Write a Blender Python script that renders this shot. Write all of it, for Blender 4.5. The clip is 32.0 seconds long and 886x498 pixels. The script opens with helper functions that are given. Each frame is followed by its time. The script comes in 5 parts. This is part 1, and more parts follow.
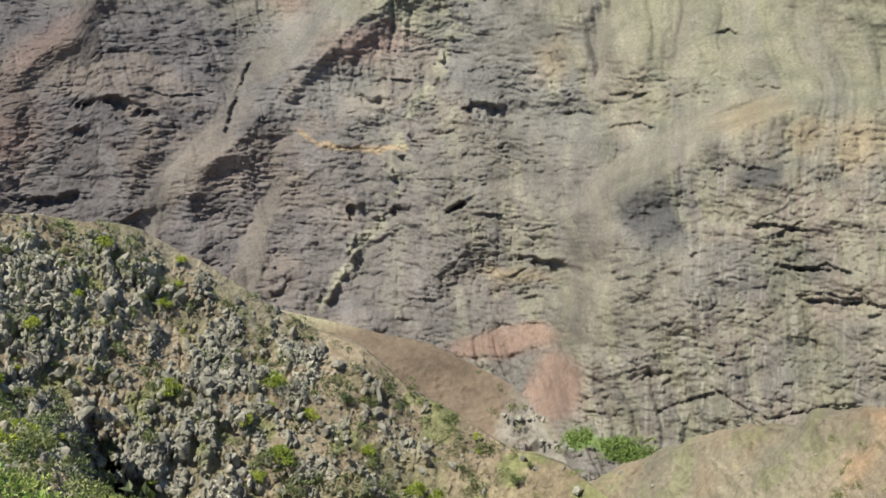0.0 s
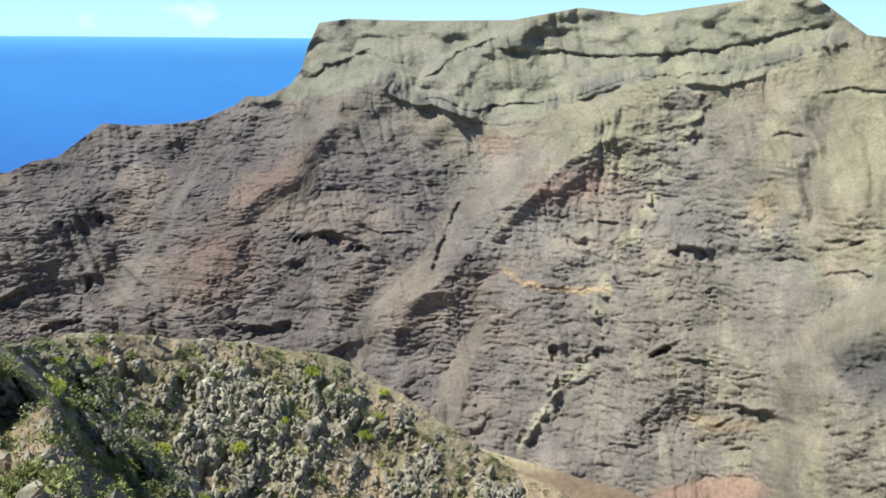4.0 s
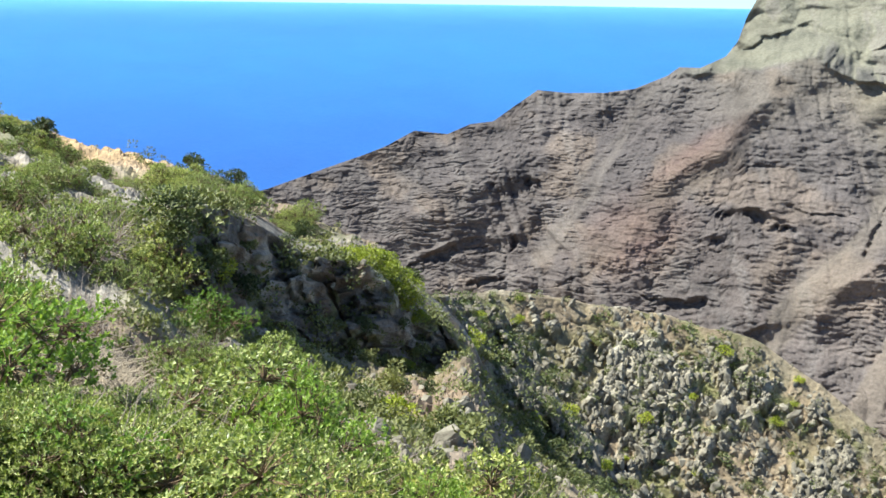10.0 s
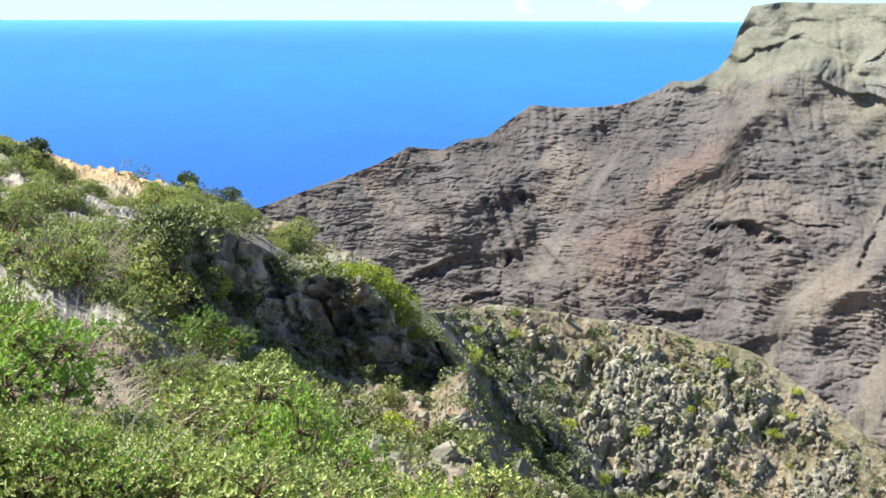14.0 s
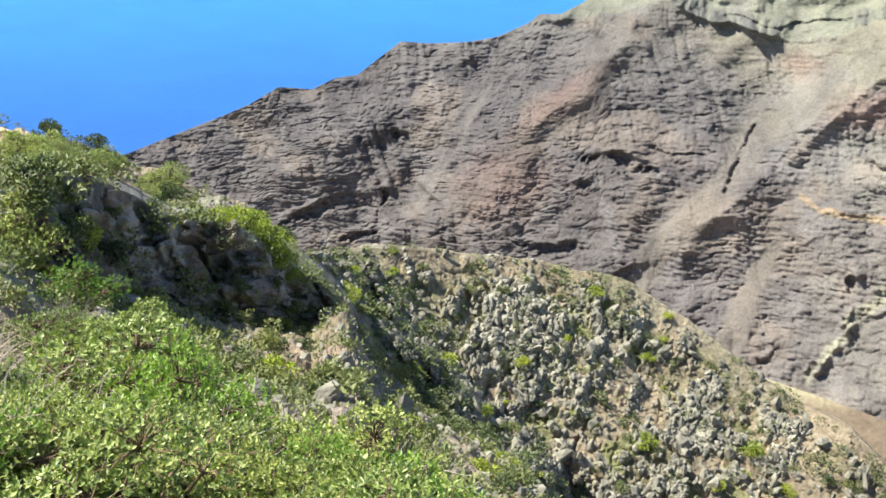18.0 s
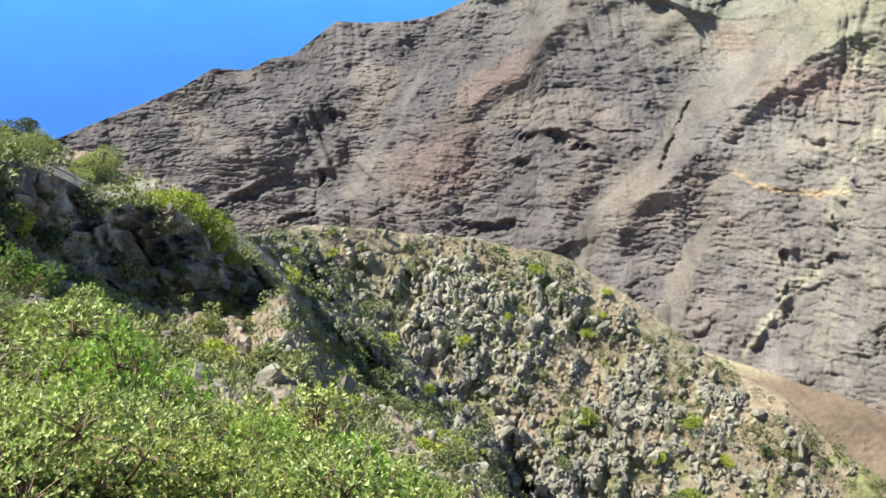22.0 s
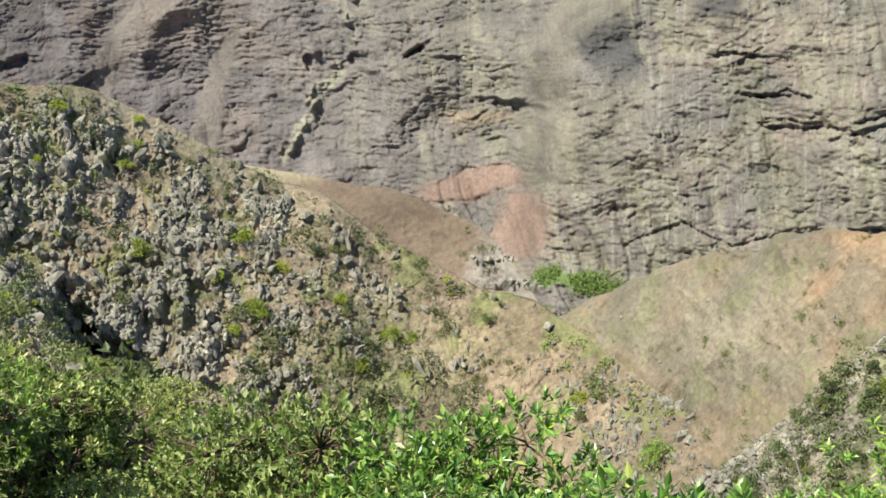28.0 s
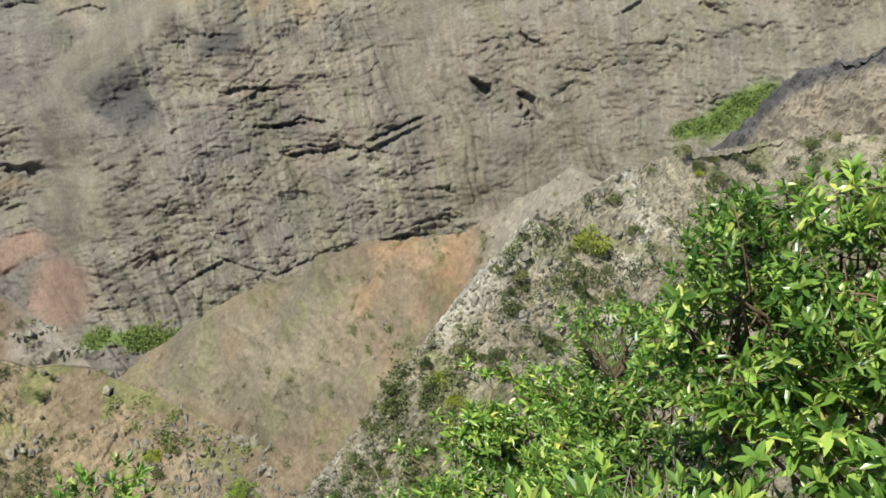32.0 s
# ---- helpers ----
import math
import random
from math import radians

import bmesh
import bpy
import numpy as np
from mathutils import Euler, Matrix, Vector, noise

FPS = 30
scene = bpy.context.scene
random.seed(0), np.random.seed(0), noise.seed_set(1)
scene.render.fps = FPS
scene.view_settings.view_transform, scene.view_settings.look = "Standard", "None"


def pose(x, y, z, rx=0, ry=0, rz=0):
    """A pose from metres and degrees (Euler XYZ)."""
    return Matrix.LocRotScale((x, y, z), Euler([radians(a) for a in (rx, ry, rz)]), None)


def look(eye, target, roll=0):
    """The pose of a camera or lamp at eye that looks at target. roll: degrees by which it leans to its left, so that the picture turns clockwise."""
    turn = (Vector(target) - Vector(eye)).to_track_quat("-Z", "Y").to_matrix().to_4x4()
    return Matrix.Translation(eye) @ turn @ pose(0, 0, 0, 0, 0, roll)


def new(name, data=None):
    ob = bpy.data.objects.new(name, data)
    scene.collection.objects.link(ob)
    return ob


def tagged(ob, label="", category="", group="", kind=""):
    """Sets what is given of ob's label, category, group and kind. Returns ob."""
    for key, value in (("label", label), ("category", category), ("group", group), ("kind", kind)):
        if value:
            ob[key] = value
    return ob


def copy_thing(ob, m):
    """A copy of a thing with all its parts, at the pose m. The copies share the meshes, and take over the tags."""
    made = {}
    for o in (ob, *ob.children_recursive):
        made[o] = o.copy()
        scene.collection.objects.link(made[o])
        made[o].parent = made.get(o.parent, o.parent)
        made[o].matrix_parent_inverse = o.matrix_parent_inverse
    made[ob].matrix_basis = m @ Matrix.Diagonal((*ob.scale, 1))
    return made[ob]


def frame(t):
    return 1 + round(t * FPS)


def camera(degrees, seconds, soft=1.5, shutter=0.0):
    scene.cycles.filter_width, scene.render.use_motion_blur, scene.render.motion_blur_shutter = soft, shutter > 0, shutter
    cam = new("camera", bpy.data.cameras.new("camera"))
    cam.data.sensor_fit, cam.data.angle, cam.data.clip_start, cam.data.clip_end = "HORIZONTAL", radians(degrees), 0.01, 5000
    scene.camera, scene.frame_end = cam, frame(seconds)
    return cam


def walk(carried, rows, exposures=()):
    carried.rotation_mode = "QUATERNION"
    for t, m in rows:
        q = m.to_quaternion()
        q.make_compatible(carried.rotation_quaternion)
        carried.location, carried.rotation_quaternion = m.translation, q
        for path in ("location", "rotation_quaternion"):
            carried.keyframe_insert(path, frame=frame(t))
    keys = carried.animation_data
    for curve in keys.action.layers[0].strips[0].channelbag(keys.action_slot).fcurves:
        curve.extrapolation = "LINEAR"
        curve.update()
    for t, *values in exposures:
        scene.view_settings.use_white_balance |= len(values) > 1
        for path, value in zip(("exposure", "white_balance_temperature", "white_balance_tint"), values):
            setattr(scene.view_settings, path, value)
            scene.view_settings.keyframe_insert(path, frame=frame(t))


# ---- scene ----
EYE = (0.0, 0.0, 1.6)
cam = camera(41.0, 32.0, soft=1.6)


def heading(az, el):
    """A unit vector from azimuth (clockwise from +y) and elevation in degrees."""
    a, e = radians(az), radians(el)
    return Vector((math.sin(a) * math.cos(e), math.cos(a) * math.cos(e), math.sin(e)))


# seconds, azimuth, elevation, roll: a person turning on the spot
PATH = [
    (0, -1.78, -17.27, 1.02), (0.5, -2.47, -16.14, 0.56), (1, -3.20, -14.73, -0.03), (1.5, -4.31, -12.87, 0.09),
    (2, -5.48, -11.22, 0.33), (2.5, -6.99, -10.09, 0.73), (4.5, -13.71, -10.89, 0.36), (5, -15.57, -11.09, 0.29),
    (5.5, -17.64, -11.37, 0.50), (6, -19.51, -11.69, 0.66), (6.5, -21.45, -12.08, 0.82), (7, -23.21, -12.32, 0.88),
    (7.5, -25.16, -12.55, 0.93), (8, -26.83, -12.63, 0.99), (8.5, -28.46, -12.54, 1.13), (9, -29.94, -12.42, 1.08),
    (9.5, -31.38, -12.45, 0.99), (10, -32.44, -12.29, 0.81), (10.5, -33.29, -11.97, 0.74), (11, -33.73, -11.70, 0.65),
    (11.5, -34.03, -11.51, 0.69), (12, -34.04, -11.49, 0.58), (12.5, -33.55, -11.49, 0.48),
    (13, -33.03, -11.49, 0.49), (13.5, -32.61, -11.49, 0.28), (15.5, -30.89, -11.93, 0.40),
    (16, -30.33, -12.47, 0.13), (16.5, -29.39, -13.16, -0.17), (17, -28.19, -13.88, -0.30),
    (17.5, -27.18, -14.38, -0.40), (18, -26.10, -14.53, -0.61), (18.5, -25.17, -14.54, -0.57),
    (19, -24.61, -14.87, -0.60), (19.5, -24.48, -15.11, -0.68), (20, -24.35, -15.17, -0.77),
    (20.5, -24.09, -15.21, -0.76), (21, -23.61, -15.28, -0.81), (21.5, -23.38, -15.37, -0.88),
    (22, -23.09, -15.54, -0.80), (22.5, -22.64, -15.94, -0.73), (23, -21.85, -16.79, -0.62),
    (23.5, -20.98, -17.70, -0.87), (24, -19.82, -18.34, -1.06), (24.5, -18.12, -18.74, -1.08),
    (26.5, -10.24, -22.72, -1.49), (27, -6.66, -23.91, -1.45), (27.5, -3.37, -24.57, -1.45),
    (28, 0.01, -24.75, -1.44), (28.5, 3.14, -24.67, -1.14), (29, 6.21, -24.56, -1.12), (29.5, 9.11, -24.51, -1.32),
    (30, 12.40, -24.42, -1.50), (30.5, 15.46, -24.24, -1.88), (31, 18.14, -23.94, -2.10),
    (31.5, 20.99, -23.61, -2.14), (32, 23.86, -23.47, -1.92),
]
walk(cam, [(t, look(EYE, Vector(EYE) + heading(az, el) * 100, roll)) for t, az, el, roll in PATH],
     exposures=[(0.0, 0.68), (2.5, 0.8), (6.0, 1.02), (9.0, 1.26), (13.0, 1.3), (17.0, 1.38), (23.0, 1.3), (27.0, 1.08), (29.0, 0.72), (32.0, 0.46)])

# ---- daylight ----
SUN_AZ, SUN_EL = -128.0, 56.0
world = bpy.data.worlds.new("sky")
scene.world = world
world.use_nodes = True
wn, wl = world.node_tree.nodes, world.node_tree.links
sky = wn.new("ShaderNodeTexSky")
sky.sky_type, sky.sun_disc = "NISHITA", False
sky.sun_elevation, sky.sun_rotation = radians(SUN_EL), radians(SUN_AZ)
sky.altitude, sky.air_density, sky.dust_density, sky.ozone_density = 300, 1.0, 0.0, 1.5
wn["Background"].inputs["Strength"].default_value = 0.085
# a few low clouds over the mesa
wco = wn.new("ShaderNodeTexCoord")
wmap = wn.new("ShaderNodeMapping")
wmap.inputs["Scale"].default_value = (14, 14, 30)
wno = wn.new("ShaderNodeTexNoise")
wno.inputs["Scale"].default_value, wno.inputs["Detail"].default_value = 1.0, 5
wra = wn.new("ShaderNodeValToRGB")
wra.color_ramp.elements[0].position, wra.color_ramp.elements[1].position = 0.62, 0.95
wmi = wn.new("ShaderNodeMixRGB")
wmi.inputs["Color2"].default_value = (9.0, 9.2, 9.4, 1)
lift = wn.new("ShaderNodeVectorMath")
lift.inputs[1].default_value = (0, 0, 0.16)
wl.new(wco.outputs["Generated"], lift.inputs[0])
wl.new(lift.outputs["Vector"], sky.inputs["Vector"])
wl.new(wco.outputs["Generated"], wmap.inputs["Vector"])
wl.new(wmap.outputs["Vector"], wno.inputs["Vector"])
wl.new(wno.outputs["Fac"], wra.inputs["Fac"])
wl.new(wra.outputs["Color"], wmi.inputs["Fac"])
# bright haze along the horizon
wsep = wn.new("ShaderNodeSeparateXYZ")
wl.new(wco.outputs["Generated"], wsep.inputs["Vector"])
whz = wn.new("ShaderNodeMapRange")
whz.inputs["From Min"].default_value, whz.inputs["From Max"].default_value = 0.0, 0.1
whz.inputs["To Min"].default_value, whz.inputs["To Max"].default_value = 0.75, 0.0
wl.new(wsep.outputs["Z"], whz.inputs["Value"])
wm2 = wn.new("ShaderNodeMixRGB")
wm2.inputs["Color2"].default_value = (4.2, 7.6, 9.2, 1)
wl.new(whz.outputs["Result"], wm2.inputs["Fac"])
wl.new(sky.outputs["Color"], wm2.inputs["Color1"])
wl.new(wm2.outputs["Color"], wmi.inputs["Color1"])
wl.new(wmi.outputs["Color"], wn["Background"].inputs["Color"])

sun = new("sun", bpy.data.lights.new("sun", "SUN"))
sun.data.energy, sun.data.angle, sun.data.color = 4.9, radians(0.53), (0.98, 0.98, 0.87)
sun.matrix_world = look(heading(SUN_AZ, SUN_EL) * 300, (0, 0, 0))


# ---- materials ----
def nodes_of(name):
    mat = bpy.data.materials.new(name)
    mat.use_nodes = True
    return mat, mat.node_tree.nodes, mat.node_tree.links, mat.node_tree.nodes["Principled BSDF"]


def noise_node(n, l, coord, scale, detail=6, rough=0.6):
    tex = n.new("ShaderNodeTexNoise")
    tex.inputs["Scale"].default_value, tex.inputs["Detail"].default_value = scale, detail
    tex.inputs["Roughness"].default_value = rough
    l.new(coord, tex.inputs["Vector"])
    return tex.outputs["Fac"]


def ramp_node(n, l, fac, stops):
    r = n.new("ShaderNodeValToRGB")
    while len(r.color_ramp.elements) < len(stops):
        r.color_ramp.elements.new(0.5)
    for e, (p, c) in zip(r.color_ramp.elements, stops):
        e.position, e.color = p, (*c, 1) if len(c) == 3 else c
    l.new(fac, r.inputs["Fac"])
    return r.outputs["Color"]


def mixed(n, l, kind, fac, a, b):
    m = n.new("ShaderNodeMixRGB")
    m.blend_type = kind
    for key, v in (("Fac", fac), ("Color1", a), ("Color2", b)):
        if isinstance(v, (int, float)):
            m.inputs[key].default_value = v
        elif isinstance(v, tuple):
            m.inputs[key].default_value = (*v, 1)
        else:
            l.new(v, m.inputs[key])
    return m.outputs["Color"]


def ground_material(name, coarse, fine, bump, bump_scale, contrast=0.5):
    """Rock and soil: the tint of the mesh, broken up at two scales, with relief."""
    mat, n, l, p = nodes_of(name)
    co = n.new("ShaderNodeTexCoord").outputs["Object"]
    at = n.new("ShaderNodeAttribute")
    at.attribute_name = "tint"
    lo, hi = 1 - contrast, 1 + contrast
    a = ramp_node(n, l, noise_node(n, l, co, coarse, 5), [(0.3, (lo, lo, lo)), (0.7, (hi, hi * 0.98, hi * 0.95))])
    b = ramp_node(n, l, noise_node(n, l, co, fine, 8, 0.7), [(0.3, (lo, lo * 0.98, lo * 0.96)), (0.7, (hi, hi, hi))])
    c = mixed(n, l, "MULTIPLY", 1.0, mixed(n, l, "MULTIPLY", 1.0, at.outputs["Color"], a), b)
    l.new(c, p.inputs["Base Color"])
    p.inputs["Roughness"].default_value = 0.92
    p.inputs["Specular IOR Level"].default_value = 0.2
    bn = n.new("ShaderNodeBump")
    bn.inputs["Strength"].default_value, bn.inputs["Distance"].default_value = bump, 1.0 / bump_scale
    l.new(noise_node(n, l, co, bump_scale, 8, 0.7), bn.inputs["Height"])
    l.new(bn.outputs["Normal"], p.inputs["Normal"])
    return mat


def leaf_material(name, stops, rough=0.45, translucent=0.35):
    """Leaves: each island takes its own green; light passes through a little."""
    mat, n, l, p = nodes_of(name)
    geo = n.new("ShaderNodeNewGeometry")
    col = ramp_node(n, l, geo.outputs["Random Per Island"], stops)
    info = n.new("ShaderNodeObjectInfo")
    var = ramp_node(n, l, info.outputs["Random"], [(0.0, (0.62, 0.68, 0.6)), (0.5, (1.0, 1.0, 1.0)), (1.0, (1.3, 1.2, 1.15))])
    col = mixed(n, l, "MULTIPLY", 1.0, col, var)
    l.new(col, p.inputs["Base Color"])
    p.inputs["Roughness"].default_value = rough
    tr = n.new("ShaderNodeBsdfTranslucent")
    l.new(mixed(n, l, "MULTIPLY", 1.0, col, (1.15, 1.2, 0.6)), tr.inputs["Color"])
    mx = n.new("ShaderNodeMixShader")
    mx.inputs["Fac"].default_value = translucent
    l.new(p.outputs["BSDF"], mx.inputs[1])
    l.new(tr.outputs["BSDF"], mx.inputs[2])
    l.new(mx.outputs["Shader"], n["Material Output"].inputs["Surface"])
    return mat


def plain_material(name, stops, scale, rough=0.9, bump=0.4):
    mat, n, l, p = nodes_of(name)
    co = n.new("ShaderNodeTexCoord").outputs["Object"]
    info = n.new("ShaderNodeObjectInfo")
    col = ramp_node(n, l, noise_node(n, l, co, scale, 7, 0.65), stops)
    var = ramp_node(n, l, info.outputs["Random"], [(0.0, (0.8, 0.8, 0.8)), (1.0, (1.18, 1.16, 1.12))])
    l.new(mixed(n, l, "MULTIPLY", 1.0, col, var), p.inputs["Base Color"])
    p.inputs["Roughness"].default_value = rough
    p.inputs["Specular IOR Level"].default_value = 0.2
    bn = n.new("ShaderNodeBump")
    bn.inputs["Strength"].default_value, bn.inputs["Distance"].default_value = bump, 0.4 / scale
    l.new(noise_node(n, l, co, scale * 3, 6), bn.inputs["Height"])
    l.new(bn.outputs["Normal"], p.inputs["Normal"])
    return mat


M_CLIFF = ground_material("weathered_basalt_cliff", 0.06, 0.7, 0.6, 0.6, 0.26)
M_KNOLL = ground_material("stony_soil", 0.15, 1.6, 0.8, 2.2, 0.42)
M_SLOPE = ground_material("dry_earth", 0.06, 0.9, 0.5, 1.5, 0.28)
M_BANK = ground_material("bank_soil", 0.3, 4.0, 0.7, 6.0, 0.4)
M_ROCK = plain_material("lichened_rock", [(0.3, (0.12, 0.11, 0.09)), (0.48, (0.225, 0.208, 0.17)),
                                          (0.7, (0.35, 0.328, 0.272))], 1.8)
M_LEAF_NEAR = leaf_material("glossy_leaf", [(0.0, (0.045, 0.11, 0.02)), (0.45, (0.14, 0.26, 0.045)),
                                            (0.85, (0.32, 0.47, 0.1)), (1.0, (0.5, 0.53, 0.14))], 0.32, 0.3)
M_LEAF_BANK = leaf_material("bank_leaf", [(0.0, (0.065, 0.105, 0.025)), (0.5, (0.225, 0.285, 0.07)),
                                          (1.0, (0.5, 0.53, 0.22))], 0.42, 0.3)
M_LEAF_BRIGHT = leaf_material("fresh_leaf", [(0.0, (0.08, 0.17, 0.025)), (1.0, (0.26, 0.38, 0.08))], 0.45, 0.35)
M_LEAF_DARK = leaf_material("dark_leaf", [(0.0, (0.03, 0.05, 0.015)), (1.0, (0.1, 0.13, 0.04))], 0.55, 0.2)
M_LEAF_YELLOW = leaf_material("spurge_leaf", [(0.0, (0.16, 0.22, 0.02)), (1.0, (0.38, 0.42, 0.05))], 0.6, 0.3)
M_LEAF_OLIVE = leaf_material("olive_leaf", [(0.0, (0.08, 0.1, 0.035)), (1.0, (0.22, 0.24, 0.09))], 0.6, 0.25)
M_LEAF_THICKET = leaf_material("thicket_leaf", [(0.0, (0.08, 0.13, 0.03)), (1.0, (0.2, 0.27, 0.07))], 0.6, 0.25)
M_BARK = plain_material("brown_bark", [(0.3, (0.09, 0.06, 0.04)), (0.7, (0.24, 0.17, 0.11))], 12)
M_TWIG = plain_material("dry_grey_twig", [(0.3, (0.16, 0.13, 0.11)), (0.7, (0.36, 0.31, 0.27))], 15)
M_STRAW = plain_material("bleached_straw", [(0.3, (0.28, 0.23, 0.17)), (0.7, (0.5, 0.43, 0.33))], 15)
M_CACTUS = plain_material("cactus_pad", [(0.3, (0.12, 0.17, 0.06)), (0.7, (0.26, 0.3, 0.12))], 8, 0.6)


# ---- building helpers ----
def part(name, data, material, parent=None, label=""):
    """One mesh object from a mesh, under a thing or a part."""
    ob = new(name, data)
    if material and not data.materials:
        data.materials.append(material)
    if parent:
        ob.parent = parent
    if label:
        ob["label"] = label
    return ob


def mesh_of(name, verts, faces, smooth=False):
    """A mesh from arrays; faces all have the same number of corners."""
    verts, faces = np.asarray(verts, np.float32), np.asarray(faces, np.int32)
    me = bpy.data.meshes.new(name)
    k = faces.shape[1]
    me.vertices.add(len(verts))
    me.vertices.foreach_set("co", verts.ravel())
    me.loops.add(faces.size)
    me.loops.foreach_set("vertex_index", faces.ravel())
    me.polygons.add(len(faces))
    me.polygons.foreach_set("loop_start", np.arange(0, faces.size, k, dtype=np.int32))
    me.polygons.foreach_set("use_smooth", np.full(len(faces), smooth))
    me.update(calc_edges=True)
    return me


def sheet(name, P, tint, material, smooth=True):
    """A landform from a grid of points (columns by rows) with a tint for each point."""
    n, m = P.shape[:2]
    i = (np.arange(n - 1)[:, None] * m + np.arange(m - 1)[None, :]).ravel()
    faces = np.stack([i, i + m, i + m + 1, i + 1], 1)
    me = mesh_of(name, P.reshape(-1, 3), faces, smooth)
    col = np.ones((n * m, 4), np.float32)
    col[:, :3] = np.clip(tint.reshape(-1, 3), 0.01, 0.9)
    me.attributes.new("tint", "FLOAT_COLOR", "POINT").data.foreach_set("color", col.ravel())
    ob = part(name, me, material)
    return ob


rng = np.random.default_rng(7)
PERM = np.tile(rng.permutation(256), 3)
VALS = rng.uniform(-1, 1, 256)


def vnoise(p):
    """Smooth value noise, -1 to 1, of points (..., 3)."""
    i = np.floor(p).astype(np.int64)
    f = p - i
    f = f * f * f * (f * (f * 6 - 15) + 10)
    i &= 255
    x, y, z = i[..., 0], i[..., 1], i[..., 2]
    out = 0
    for dx in (0, 1):
        wx = f[..., 0] if dx else 1 - f[..., 0]
        px = PERM[x + dx]
        for dy in (0, 1):
            wy = f[..., 1] if dy else 1 - f[..., 1]
            py = PERM[px + y + dy]
            for dz in (0, 1):
                wz = f[..., 2] if dz else 1 - f[..., 2]
                out = out + wx * wy * wz * VALS[PERM[py + z + dz]]
    return out


def fbm(p, octaves=4, gain=0.5):
    out, a = 0, 1.0
    for k in range(octaves):
        out = out + a * vnoise(p * 2.03 ** k + 17.3 * k)
        a *= gain
    return out


def ridged(p, octaves=4, gain=0.5):
    out, a = 0, 1.0
    for k in range(octaves):
        out = out + a * (1 - 2 * np.abs(vnoise(p * 2.07 ** k + 9.1 * k)))
        a *= gain
    return out


def smooth01(x, a, b):
    t = np.clip((x - a) / (b - a), 0, 1)
    return t * t * (3 - 2 * t)


def along(points, AZ, EL):
    """Distance in degrees from a polyline on the hillside, and how far along it (0 to 1)."""
    best, where = np.full(AZ.shape, 1e9), np.zeros(AZ.shape)
    for k, ((a0, e0), (a1, e1)) in enumerate(zip(points, points[1:])):
        ux, uy = a1 - a0, e1 - e0
        t = np.clip(((AZ - a0) * ux + (EL - e0) * uy) / (ux * ux + uy * uy), 0, 1)
        d = np.hypot(AZ - a0 - t * ux, EL - e0 - t * uy)
        where = np.where(d < best, (k + t) / (len(points) - 1), where)
        best = np.minimum(best, d)
    return best, where


def oval(spot, AZ, EL):
    """1 at the rim of a tilted oval (azimuth, elevation, half width, half height, tilt clockwise)."""
    a, e, w, h, tilt = spot
    c, s = math.cos(radians(tilt)), math.sin(radians(tilt))
    x, y = AZ - a, EL - e
    return np.hypot((x * c - y * s) / w, (x * s + y * c) / h), (x * s + y * c) / h


def polar(AZ, R, Z):
    """Points from azimuth in degrees, distance and height above the eye."""
    a = np.radians(AZ)
    return np.stack([R * np.sin(a), R * np.cos(a), Z + EYE[2]], -1)


def blend(tint, colour, mask):
    return tint + (np.array(colour) - tint) * np.clip(mask, 0, 1)[..., None]


# ---- the sea ----
az = np.linspace(-100, 100, 240)
rr = 650 * (4900 / 650) ** np.linspace(0, 1, 160)
AZ, RR = np.meshgrid(az, rr, indexing="ij")
rise = smooth01(RR, 1400, 4900) ** 0.8
Z = -300 + rise * (300 - 4900 * math.tan(radians(0.62)))
mat, n, l, p = nodes_of("deep_blue_sea")
co = n.new("ShaderNodeTexCoord").outputs["Object"]
at = n.new("ShaderNodeAttribute")
at.attribute_name = "tint"
l.new(mixed(n, l, "MULTIPLY", 1.0, at.outputs["Color"], ramp_node(n, l, noise_node(n, l, co, 0.006, 8, 0.7), [(0.3, (0.85, 0.88, 0.92)), (0.7, (1.12, 1.1, 1.06))])),
      p.inputs["Base Color"])
p.inputs["Roughness"].default_value = 0.3
p.inputs["Specular IOR Level"].default_value = 0.5
bn = n.new("ShaderNodeBump")
bn.inputs["Strength"].default_value, bn.inputs["Distance"].default_value = 0.3, 4.0
l.new(noise_node(n, l, co, 0.06, 8, 0.7), bn.inputs["Height"])
l.new(bn.outputs["Normal"], p.inputs["Normal"])
# paler with distance: haze and sky reflection are put into the water's tint
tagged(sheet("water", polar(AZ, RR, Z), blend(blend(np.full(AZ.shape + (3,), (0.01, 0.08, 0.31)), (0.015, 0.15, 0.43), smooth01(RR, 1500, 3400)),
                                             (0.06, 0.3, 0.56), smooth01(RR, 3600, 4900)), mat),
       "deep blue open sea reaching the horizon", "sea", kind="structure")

# ---- the valley ground under everything ----
az = np.linspace(-180, 180, 181)
rr = np.concatenate([np.linspace(30, 640, 60), np.linspace(700, 4800, 12)])
AZ, RR = np.meshgrid(az, rr, indexing="ij")
Z = np.where(RR < 430, -92 - 0.3 * RR, -221 - 0.4 * (RR - 430))
Z = np.maximum(Z, -320) - 60 * np.clip((60 - RR) / 60, 0, 1)
tagged(sheet("ground", polar(AZ, RR, Z), np.full(AZ.shape + (3,), (0.23, 0.18, 0.13)), M_SLOPE),
       "dry brown valley ground far below", "ground", kind="structure")

